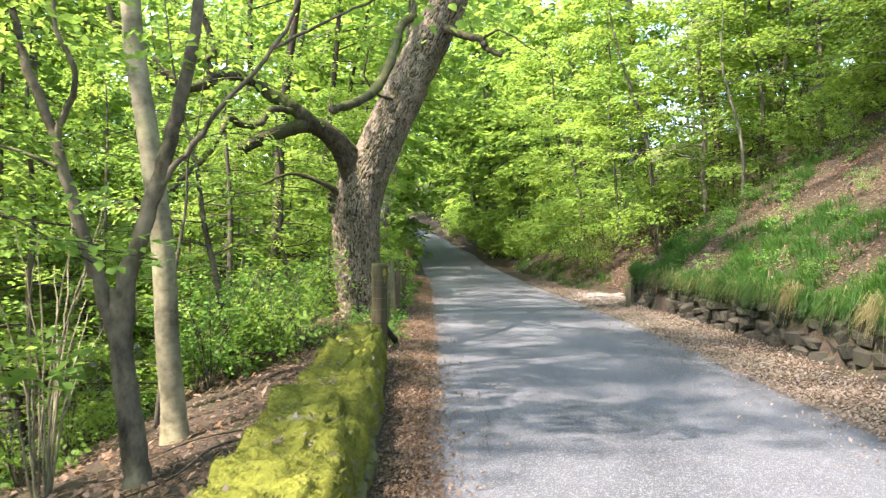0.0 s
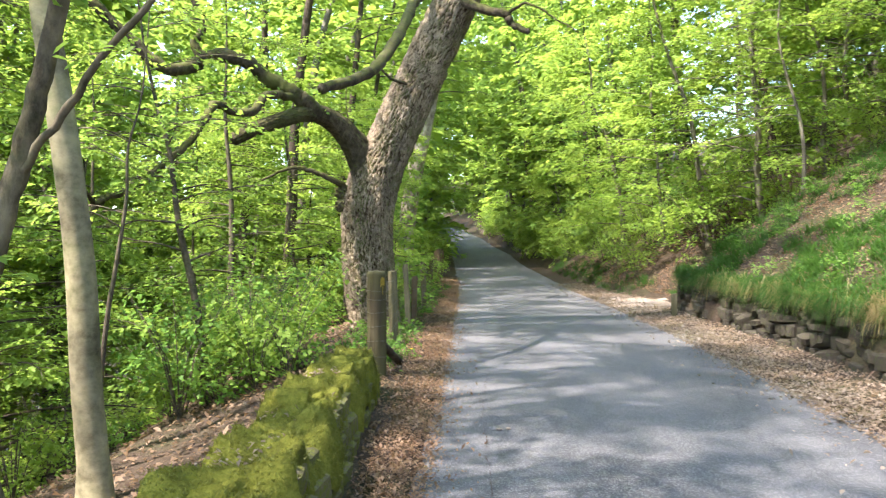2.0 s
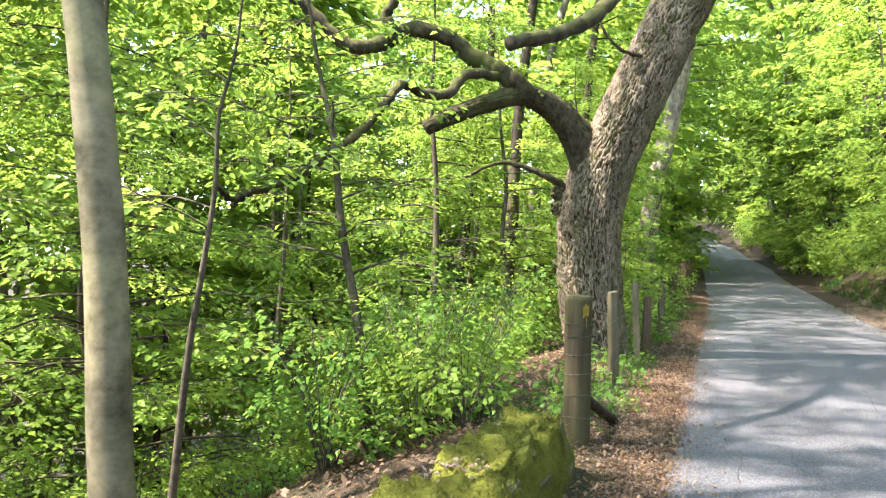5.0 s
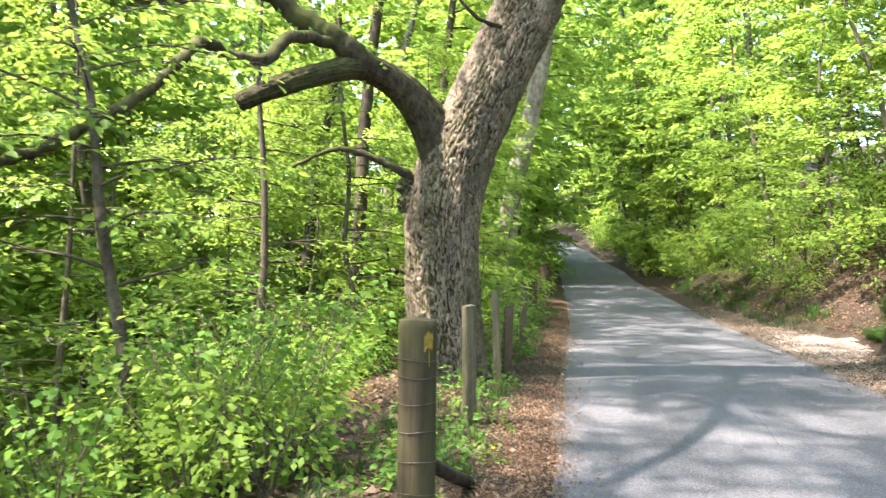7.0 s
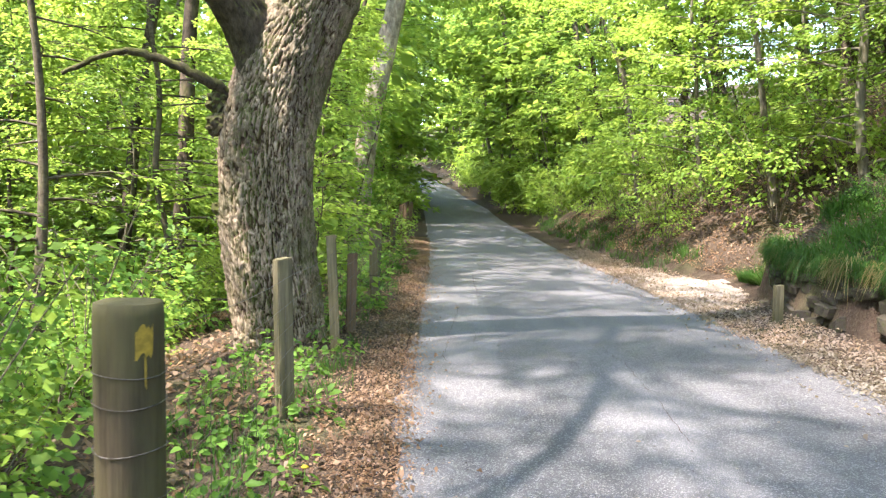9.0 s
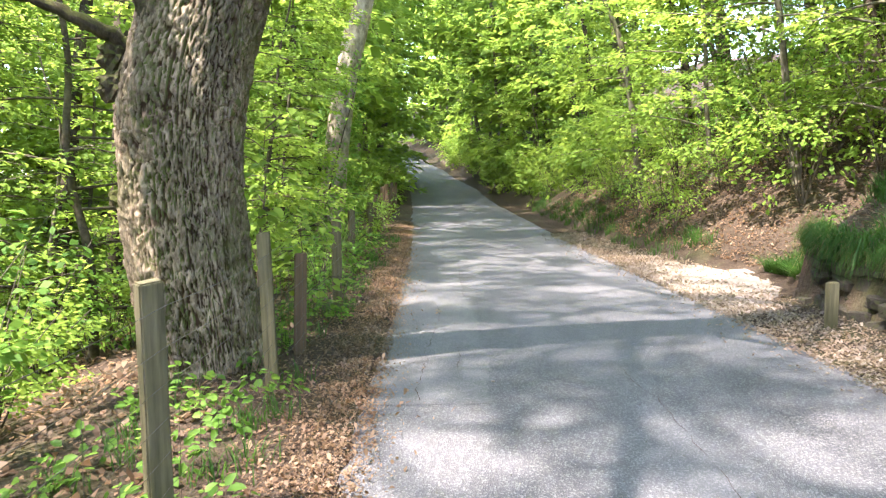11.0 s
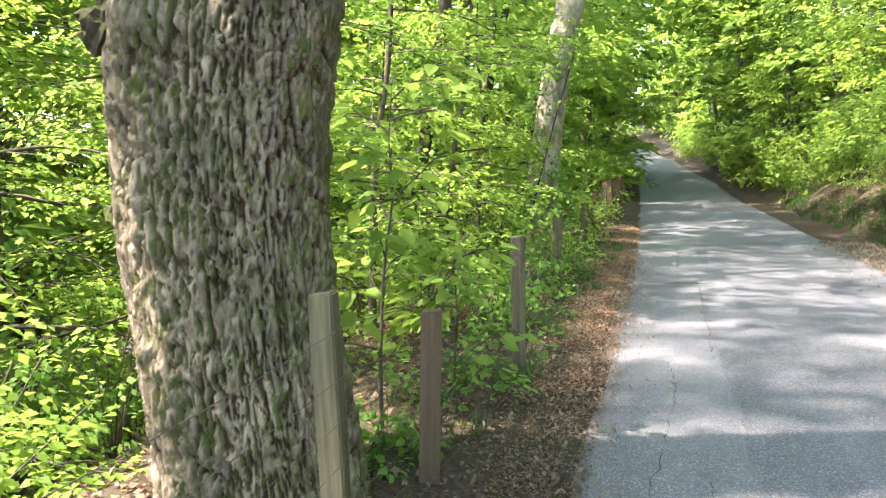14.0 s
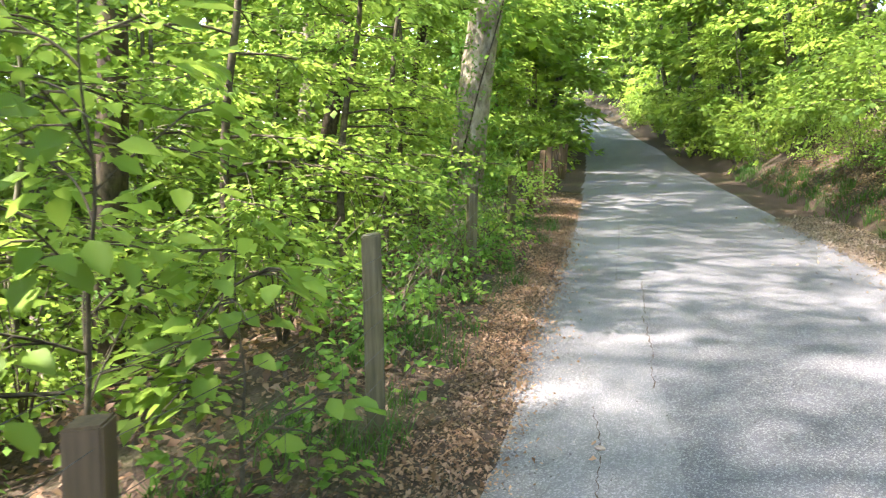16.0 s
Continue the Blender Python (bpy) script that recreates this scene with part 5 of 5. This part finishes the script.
def build_shrubs():
    rng = np.random.default_rng(50)

    def shrub(height, reach, stems, per, size, leaf, name="shrub", label="low leafy undergrowth with fresh green leaves"):
        tubes, centres, heads = Tubes(), [], []
        for _ in range(stems):
            az, out = rng.random() * 6.28, reach * rng.uniform(0.3, 1.0)
            top = np.array([np.cos(az) * out, np.sin(az) * out, height * rng.uniform(0.5, 1.0)])
            pts = np.array([[0, 0, -0.05], top * [0.3, 0.3, 0.5], top])
            tubes.add(pts, [0.009, 0.006, 0.003], 4)
            for q in (0.35, 0.55, 0.75, 0.95):
                centres.append(top * [q * 0.8, q * 0.8, q]), heads.append(az + rng.normal(0, 0.9))
        ob = thing(name, (0, 0, 0), label, name.split("_")[0], "undergrowth")
        part("stem", tubes.mesh("stem", TWIG), ob)["kind"] = "stuff"
        part("foliage", leaf_mesh("foliage", leaf_sprays(rng, centres, heads, reach * 0.55, per, size, 0.4), leaf), ob)
        return ob
    models = [shrub(1.1, 0.7, 7, 18, 0.066, LEAF_BEECH), shrub(1.7, 0.9, 9, 21, 0.07, LEAF_DARK), shrub(0.7, 0.5, 6, 10, 0.065, LEAF_DARK, "seedling", "knee-high leafy seedling in the dead leaves"), shrub(1.4, 0.8, 8, 20, 0.066, LEAF_LIME)]
    left = spread(rng, 76, lambda g: (-1.9 - 5.5 * g.random(), g.uniform(6.5, 34)), 0.75,
                  lambda x, y: x < -3.1 - 0.02 * y if y < 15 else (x < -2.25 - 0.7 * (16.9 < y < 21.0) and math.hypot(x + 1.7, y - 16.4) > 1.0), [(-2.6, 24.0)])
    left += spread(rng, 24, lambda g: (g.uniform(-3.6, -1.75), g.uniform(10.6, 15.9)), 0.42, lambda x, y: x < -1.8 - 0.25 * max(0, 12 - y) - 0.85 * (y > 12.3) and math.hypot(x + 1.7, y - 16.4) > 0.85)
    verge = spread(rng, 16, lambda g: (g.uniform(-2.3, -1.3), g.uniform(20.5, 32)), 0.6, lambda x, y: x < float(lerp(y, LEFT_EDGE)) - 0.85)
    right = spread(rng, 66, lambda g: (4.0 + 4.5 * g.random() ** 1.3, g.uniform(26.5, 58)), 0.7, lambda x, y: x > float(lerp(y, RIGHT_EDGE)) + 1.5)
    right += spread(rng, 26, lambda g: (g.uniform(7.0, 12), g.uniform(7, 23.5)), 0.7, lambda x, y: x > 7.4 + max(0, 17 - y) * 0.14)
    big = shrub(2.3, 1.7, 12, 16, 0.20, LEAF_LIME, "bush", "tall bush in lime-green leaf beside the lane")
    far = spread(rng, 64, lambda g: ((float(lerp(v, RIGHT_EDGE)) + 1.2 + 3.5 * g.random(), v) if g.random() < 0.75 else (float(lerp(v, LEFT_EDGE)) - 1.4 - 3 * g.random(), v)) if (v := g.uniform(38, 104)) else None, 1.2, lambda x, y: True)
    big.location = (*far[0], ground_at(*far[0]))
    for x, y in far[1:]:
        copy_thing(big, pose(x, y, ground_at(x, y), 0, 0, float(rng.uniform(0, 360))))
    scrub = spread(rng, 40, lambda g: (g.uniform(5.6, 13.5), g.uniform(20, 34)), 0.95, lambda x, y: x > float(lerp(y, RIGHT_EDGE)) + 2.6 + max(0, 23.5 - y) * 0.8)
    for k, (x, y) in enumerate(scrub):
        copy_thing(models[(3, 1, 3, 0)[k % 4]], pose(x, y, ground_at(x, y), 0, 0, float(rng.uniform(0, 360))) @ Matrix.Scale(float(rng.uniform(1.2, 1.9)), 4))
    low = spread(rng, 60, lambda g: (g.uniform(5.0, 9.5), g.uniform(5, 22)), 0.55, lambda x, y: x > float(lerp(y, RIGHT_EDGE)) + 1.3)
    for x, y in low:
        copy_thing(models[2], pose(x, y, ground_at(x, y), 0, 0, float(rng.uniform(0, 360))) @ Matrix.Scale(float(rng.uniform(0.35, 0.8)), 4))
    first = [left[0], verge[0], verge[1], right[0]]
    for m, (x, y) in zip(models, first):
        m.location = (x, y, ground_at(x, y))
    for k, (x, y) in enumerate(left[1:] + verge[2:] + right[1:]):
        low = -2.35 < x < -1.0
        copy_thing(models[2 if low and k % 3 else (3 if x > 0 and k % 2 else k % 4)], pose(x, y, ground_at(x, y), 0, 0, float(rng.uniform(0, 360))))


def blades(rng, spots, height, width, lean, droop=None):
    """Grass: each blade is a narrow bent strip of two four-sided faces."""
    n = len(spots)
    h = height * rng.uniform(0.5, 1.2, n)[:, None]
    az = rng.random(n) * 6.28
    out = np.stack([np.cos(az), np.sin(az), np.zeros(n)], -1)
    if droop is not None:
        out = out * 0.5 + droop
    side = np.stack([-np.sin(az), np.cos(az), np.zeros(n)], -1) * width
    l = lean * rng.uniform(0.3, 1.5, n)[:, None]
    mid = spots + out * h * l * 0.35 + np.array([0, 0, 1]) * h * 0.6
    fall = 0.35 if droop is not None else 0.9
    tip = spots + out * h * l + np.array([0, 0, 1]) * h * fall
    return np.stack([spots - side, spots + side, mid + side * 0.8, mid - side * 0.8, mid - side * 0.8, mid + side * 0.8, tip + side * 0.1, tip - side * 0.1], 1).reshape(-1, 3)


def build_grass():
    rng = np.random.default_rng(60)
    n = 27000
    tuft = np.stack([4.62 + 4.0 * rng.random(1300) ** 1.4, rng.uniform(2.5, 22.2, 1300)], -1)
    tuft = tuft[soft_noise(tuft[:, 0], tuft[:, 1], 1.1, 5) > -0.15 - 0.5 * (tuft[:, 0] < 5.0) + 0.22 * np.clip(tuft[:, 0] - 5.4, 0, 1.8)]
    pick = tuft[(len(tuft) * rng.random(n) ** 1.4).astype(int)] + rng.normal(0, 0.055, (n, 2))
    pick[:, 0] = np.maximum(pick[:, 0], lerp(pick[:, 1], RIGHT_EDGE) + lerp(pick[:, 1], BANK_FOOT) + 0.18)
    spots = np.concatenate([pick, land(pick[:, 0], pick[:, 1])[:, None] - 0.02], 1)
    tagged(new("bank_grass", leaf_mesh("bank_grass", blades(rng, spots, 0.25, 0.007, 1.2), GRASS)), "tufts of fresh green grass on the bank", "grass", kind="stuff")
    for name, tufts, per, material, label in (("hanging_grass", 190, 60, GRASS, "green grass hanging over the retaining wall"), ("dry_grass", 95, 50, STRAW, "straw-coloured dead grass hanging over the wall")):
        ty, long, spill = rng.uniform(2.5, 20.9, tufts), 0.14 + 0.5 * rng.random(tufts) ** 1.5, rng.normal(0, 0.4, tufts)
        k = np.repeat(np.arange(tufts), per)
        n = len(k)
        y = ty[k] + rng.normal(0, 0.035, n)
        x = lerp(y, RIGHT_EDGE) + lerp(y, BANK_FOOT) + 0.10 + np.abs(rng.normal(0, 0.08, n)) + np.maximum(0, y - 19.2) * 0.2
        p = np.stack([x, y, np.maximum(land(x + 0.12, y), 0.54) - 0.03], -1)
        h = (long[k] * rng.uniform(0.5, 1.15, n))[:, None]
        az = spill[k] + rng.normal(0, 0.6, n)
        out = np.stack([-np.cos(az), np.sin(az), np.zeros(n)], -1)
        side = np.stack([np.sin(az), np.cos(az), np.zeros(n)], -1) * 0.005
        mid = p + out * h * 0.35 + np.array([0, 0, 1]) * h * rng.uniform(0.1, 0.5, n)[:, None]
        tip = mid + out * h * rng.uniform(0.1, 0.5, n)[:, None] - np.array([0, 0, 1]) * h * rng.uniform(0.2, 0.9, n)[:, None]
        corners = np.stack([p - side, p + side, mid + side * 0.8, mid - side * 0.8, mid - side * 0.8, mid + side * 0.8, tip + side * 0.1, tip - side * 0.1], 1).reshape(-1, 3)
        tagged(new(name, leaf_mesh(name, corners, material)), label, "grass", kind="stuff")
    n = 2000
    tuft = np.stack([np.zeros(130), rng.uniform(24.5, 46, 130)], -1)
    tuft[:, 0] = lerp(tuft[:, 1], RIGHT_EDGE) + 0.75 + 0.9 * rng.random(130)
    pick = tuft[rng.integers(0, 130, n)] + rng.normal(0, 0.06, (n, 2))
    spots = np.concatenate([pick, land(pick[:, 0], pick[:, 1])[:, None] - 0.02], 1)
    tagged(new("roadside_grass", leaf_mesh("roadside_grass", blades(rng, spots, 0.28, 0.007, 0.9), GRASS)), "tufts of rough green grass at the foot of the bank", "grass", kind="stuff")
    # thin grass and weeds among the fence posts and at the oak's foot
    n = 3500
    tuft = np.stack([rng.uniform(-1.6, -0.75, 120), rng.uniform(10.2, 30, 120)], -1)
    pick = tuft[rng.integers(0, 120, n)] + rng.normal(0, 0.07, (n, 2))
    spots = np.concatenate([pick, land(pick[:, 0], pick[:, 1])[:, None] - 0.01], 1)
    tagged(new("verge_grass", leaf_mesh("verge_grass", blades(rng, spots, 0.17, 0.004, 0.8), GRASS)), "thin green grass along the fence", "grass", kind="stuff")


def litter(rng, x, y, size):
    n = len(x)
    z = land(x, y)
    z = np.where((x > lerp(y, LEFT_EDGE) + 0.02) & (x < lerp(y, RIGHT_EDGE) - 0.02), road_rise(y) + 0.012, z) + rng.uniform(0.004, 0.035, n)
    az, tip = rng.random(n) * 6.28, rng.normal(0, 0.5, n)
    d = np.stack([np.cos(az), np.sin(az), tip], -1)
    s = np.stack([-np.sin(az), np.cos(az), rng.normal(0, 0.35, n)], -1)
    L = size * rng.uniform(0.5, 1.3, n)[:, None]
    p = np.stack([x, y, z], -1)
    lift = np.array([0, 0, 1]) * L * rng.uniform(0.0, 0.3, n)[:, None]
    return np.stack([p, p + d * L * 0.5 + s * L * 0.32 + lift, p + d * L, p + d * L * 0.5 - s * L * 0.32 + lift], 1).reshape(-1, 3)


def build_litter():
    rng = np.random.default_rng(70)
    n = 26000
    y = 1.0 + 36 * rng.random(n) ** 1.3
    x = lerp(y, LEFT_EDGE) - np.where(rng.random(n) < 0.8, np.abs(rng.normal(0.30, 0.28, n)), rng.random(n) * 2.2) + 0.12 + (rng.random(n) < 0.12) * np.abs(rng.normal(0, 0.2, n))
    ok = ~((x < wall_left_line(y) + 0.03) & (x > wall_left_line(y) - 0.6) & (y < 9.9))
    tagged(new("leaf_litter", leaf_mesh("leaf_litter", litter(rng, x[ok], y[ok], 0.036), LITTER)), "russet dead leaves strewn along the verge", "leaf litter", kind="stuff")
    n = 42000
    y = 1.0 + 34 * rng.random(n) ** 1.2
    x = lerp(y, LEFT_EDGE) + 0.05 + rng.normal(0, 0.11, n) - 0.32 * rng.random(n)
    ok = x > wall_left_line(y) + 0.03 - 9.0 * (y > 9.9)
    tagged(new("leaf_crumbs", leaf_mesh("leaf_crumbs", litter(rng, x[ok], y[ok], 0.019), LITTER)), "crumbled russet leaves along the asphalt's edge", "leaf litter", kind="stuff")
    n = 700
    y = rng.choice([2.6, 4.3, 4.45, 5.6, 6.9, 8.2], n) + rng.normal(0, 0.22, n)
    x = wall_left_line(y) - 0.34 + rng.normal(0, 0.1, n)
    corners = litter(rng, x, y, 0.035)
    corners[:, 2] += np.repeat(0.475 - land(x, y), 4)
    tagged(new("wall_litter", leaf_mesh("wall_litter", corners, LITTER_PALE)), "dead leaves lying on the mossy wall top", "leaf litter", kind="stuff")
    n = 36000
    y = 3.5 + 28 * rng.random(n)
    x = lerp(y, RIGHT_EDGE) - 0.18 + np.abs(rng.normal(0.45, 0.42, n)) - (rng.random(n) < 0.1) * np.abs(rng.normal(0, 0.35, n))
    ok = x < lerp(y, RIGHT_EDGE) + lerp(y, BANK_FOOT) - 0.02
    tagged(new("pale_litter", leaf_mesh("pale_litter", litter(rng, x[ok], y[ok], 0.04), LITTER_PALE)), "bleached dead leaves banked along the lane's edge", "leaf litter", kind="stuff")
    n = 56000
    y = 4 + 38 * rng.random(n) ** 1.4
    x = lerp(y, RIGHT_EDGE) + lerp(y, BANK_FOOT) + 0.2 + 4.6 * rng.random(n) ** 1.1
    tagged(new("bank_litter", leaf_mesh("bank_litter", litter(rng, x, y, 0.055), LITTER)), "brown dead leaves covering the wooded bank", "leaf litter", kind="stuff")
    n = 9000
    y = 3 + 24 * rng.random(n)
    x = -1.15 - 3.5 * rng.random(n) ** 1.3
    tagged(new("slope_litter", leaf_mesh("slope_litter", litter(rng, x, y, 0.07), LITTER)), "dark dead leaves on the slope behind the wall", "leaf litter", kind="stuff")


def build_small_growth():
    rng = np.random.default_rng(80)
    # a young broad-leaved sapling at the fence, past the oak
    tree(rng, -1.45, 17.6, 2.0, 0.014, TWIG, LEAF_BEECH, "young sapling with broad bright green leaves at the fence", "saplings on the slope", "sapling",
         limbs=12, low=0.25, reach=0.55, sprays=3, per=5, size=0.115, spray=0.32, rise=0.7, lean=(0.08, -0.05), fine=True)
    tree(rng, -1.15, 18.1, 1.1, 0.010, TWIG, LEAF_BEECH, "small sapling with broad green leaves by the fence", "saplings on the slope", "sapling",
         limbs=9, low=0.2, reach=0.45, sprays=3, per=5, size=0.10, spray=0.3, rise=0.5, fine=True)
    # a bare, pale-stemmed bush on the slope behind the wall
    x, y = -3.15, 6.4
    bush = thing("bare_bush", (x, y, ground_at(x, y)), "bare bush of thin pale upright stems on the slope", "bush")
    for i in range(15):
        az, out, h = rng.random() * 6.28, rng.uniform(0.2, 0.8), rng.uniform(1.2, 2.4)
        t = Tubes()
        line = smooth_line([(0.06 * math.cos(az), 0.06 * math.sin(az), -0.05), (out * 0.35 * math.cos(az), out * 0.35 * math.sin(az), h * 0.5), (out * math.cos(az + 0.3), out * math.sin(az + 0.3), h)], 6)
        t.add(line + rng.normal(0, 0.008, line.shape), np.linspace(0.012, 0.003, len(line)), 6)
        part("stem", t.mesh("stem", BEECH), bush)
    # fallen branches
    for pts, r in (([(-1.5, 6.45), (-1.7, 6.0), (-1.85, 5.5), (-2.15, 4.9)], 0.013), ([(-1.7, 6.9), (-2.1, 6.7), (-2.6, 6.2)], 0.010), ([(7.6, 15.2), (7.2, 14.6), (6.9, 13.9)], 0.02), ([(8.2, 12.5), (7.8, 11.8), (7.2, 11.4)], 0.018)):
        t = Tubes()
        line = smooth_line([(a, b, ground_at(a, b) + 0.05 + 0.05 * (i % 2)) for i, (a, b) in enumerate(pts)], 6)
        t.add(line, np.linspace(r, r * 0.3, len(line)), 6)
        tagged(new("fallen_branch", t.mesh("fallen_branch", BARK_DARK)), "thin bare fallen branch lying on leaf litter", "branch", "fallen branches")
    # weeds in the verge
    def weed(count, size):
        ob = thing("weed", (0, 0, 0), "small green weed growing in the leaf litter", "weed", "weeds of the verge")
        heads = rng.random(count) * 6.28
        centres = np.stack([np.cos(heads) * 0.02, np.sin(heads) * 0.02, rng.uniform(0.02, 0.16, count)], -1)
        part("foliage", leaf_mesh("foliage", leaf_sprays(rng, centres, heads, 0.16, 5, size, 0.4, fine=True), LEAF_DARK, True), ob)
        return ob
    kinds = [weed(7, 0.05), weed(10, 0.065), weed(5, 0.08)]
    spots = spread(rng, 72, lambda g: (g.uniform(-1.6, -0.62), g.uniform(10.9, 27)), 0.17, lambda x, y: x < float(lerp(y, LEFT_EDGE)) - 0.45 and math.hypot(x + 1.7, y - 16.4) > 0.55)
    for k, (x, y) in enumerate(spots):
        m = pose(x, y, ground_at(x, y), 0, 0, float(rng.uniform(0, 360)))
        if k < 3:
            kinds[k].matrix_basis = m
        else:
            copy_thing(kinds[k % 3], m)
    # a dandelion in the verge
    x, y = -0.6, 12.26
    flower = thing("dandelion", (x, y, ground_at(x, y)), "yellow dandelion flower in the leaf litter", "flower")
    t = Tubes()
    t.add([(0, 0, -0.01), (0.004, 0, 0.05), (0.008, 0, 0.10)], [0.003, 0.0025, 0.0025], 6)
    part("stalk", t.mesh("stalk", LEAF_DARK), flower)
    ang = np.linspace(0, 2 * np.pi, 24, endpoint=False)
    rings = np.array([(0.004, 0.098), (0.016, 0.104), (0.018, 0.108), (0.010, 0.114), (0.002, 0.115)])
    v = np.stack([np.stack([r * (1 + 0.15 * (-1) ** np.arange(24)) * np.cos(ang) + 0.008, r * (1 + 0.15 * (-1) ** np.arange(24)) * np.sin(ang), np.full(24, z)], -1) for r, z in rings]).reshape(-1, 3)
    part("flower_head", quads("flower_head", v, grid_faces(5, 24, True), PETAL, smooth=False), flower, "bright yellow petals")
    heads = rng.random(6) * 6.28
    part("foliage", leaf_mesh("foliage", leaf_sprays(rng, np.zeros((6, 3)) + [0, 0, 0.02], heads, 0.12, 4, 0.06, 0.3, fine=True), LEAF_DARK, True), flower)
    # loose stones on the lane
    for x, y, s in ((0.21, 19.25, 0.022), (0.45, 8.3, 0.02), (0.52, 8.33, 0.016), (0.62, 16.1, 0.012), (0.0, 13.4, 0.012), (1.3, 13.2, 0.012)):
        bm = bmesh.new()
        bmesh.ops.create_icosphere(bm, subdivisions=2, radius=s)
        for v in bm.verts:
            v.co = Vector((v.co.x * 1.3, v.co.y, v.co.z * 0.55)) * (1 + 0.3 * noise.noise(v.co * 40))
        me = bpy.data.meshes.new("pebble")
        bm.to_mesh(me)
        bm.free()
        me.materials.append(SAND)
        ob = new("pebble", me)
        q = (x - float(lerp(y, LEFT_EDGE))) / float(lerp(y, RIGHT_EDGE) - lerp(y, LEFT_EDGE))
        ob.location = (x, y, 0.12 * q * (1 - q) + s * 0.4)
        tagged(ob, "small pale loose stone on the asphalt", "pebble", "loose stones")


def build_grit():
    rng = np.random.default_rng(90)
    n = 6000
    y = 9.5 + 15 * rng.random(n) ** 1.1
    x = lerp(y, LEFT_EDGE) + np.where(rng.random(n) < 0.9, rng.normal(0.06, 0.2, n), rng.uniform(0, 2.0, n))
    ok = x > lerp(y, LEFT_EDGE) - 0.25
    x, y = x[ok], y[ok]
    q = np.clip((x - lerp(y, LEFT_EDGE)) / (lerp(y, RIGHT_EDGE) - lerp(y, LEFT_EDGE)), 0, 1)
    base = np.where(x > lerp(y, LEFT_EDGE), road_rise(y) + 0.12 * q * (1 - q) + 0.008, land(x, y) + 0.004)
    k = len(x)
    s = rng.uniform(0.002, 0.007, k)[:, None]
    a = rng.random(k) * 6.28
    u = np.stack([np.cos(a), np.sin(a), np.zeros(k)], -1) * s
    v = np.stack([-np.sin(a), np.cos(a), np.zeros(k)], -1) * s * rng.uniform(0.6, 1, k)[:, None]
    up = np.array([0, 0, 1]) * s * 0.8
    p = np.stack([x, y, base - 0.004], -1)
    low = [p - u - v, p + u - v, p + u + v, p - u + v]
    high = [p - u * 0.6 - v * 0.6 + up, p + u * 0.6 - v * 0.5 + up, p + u * 0.5 + v * 0.6 + up, p - u * 0.6 + v * 0.5 + up]
    verts = np.stack(low + high, 1).reshape(-1, 3)
    f = np.arange(k)[:, None] * 8
    faces = np.concatenate([f + [4, 5, 6, 7], f + [0, 1, 5, 4], f + [1, 2, 6, 5], f + [2, 3, 7, 6], f + [3, 0, 4, 7]], 1).reshape(-1, 4)
    tagged(new("road_grit", quads("road_grit", verts, faces, GRIT, smooth=False)), "loose grey grit along the edge of the asphalt", "grit", kind="stuff")


build_grit()
build_shrubs()
build_small_growth()
build_grass()
build_litter()
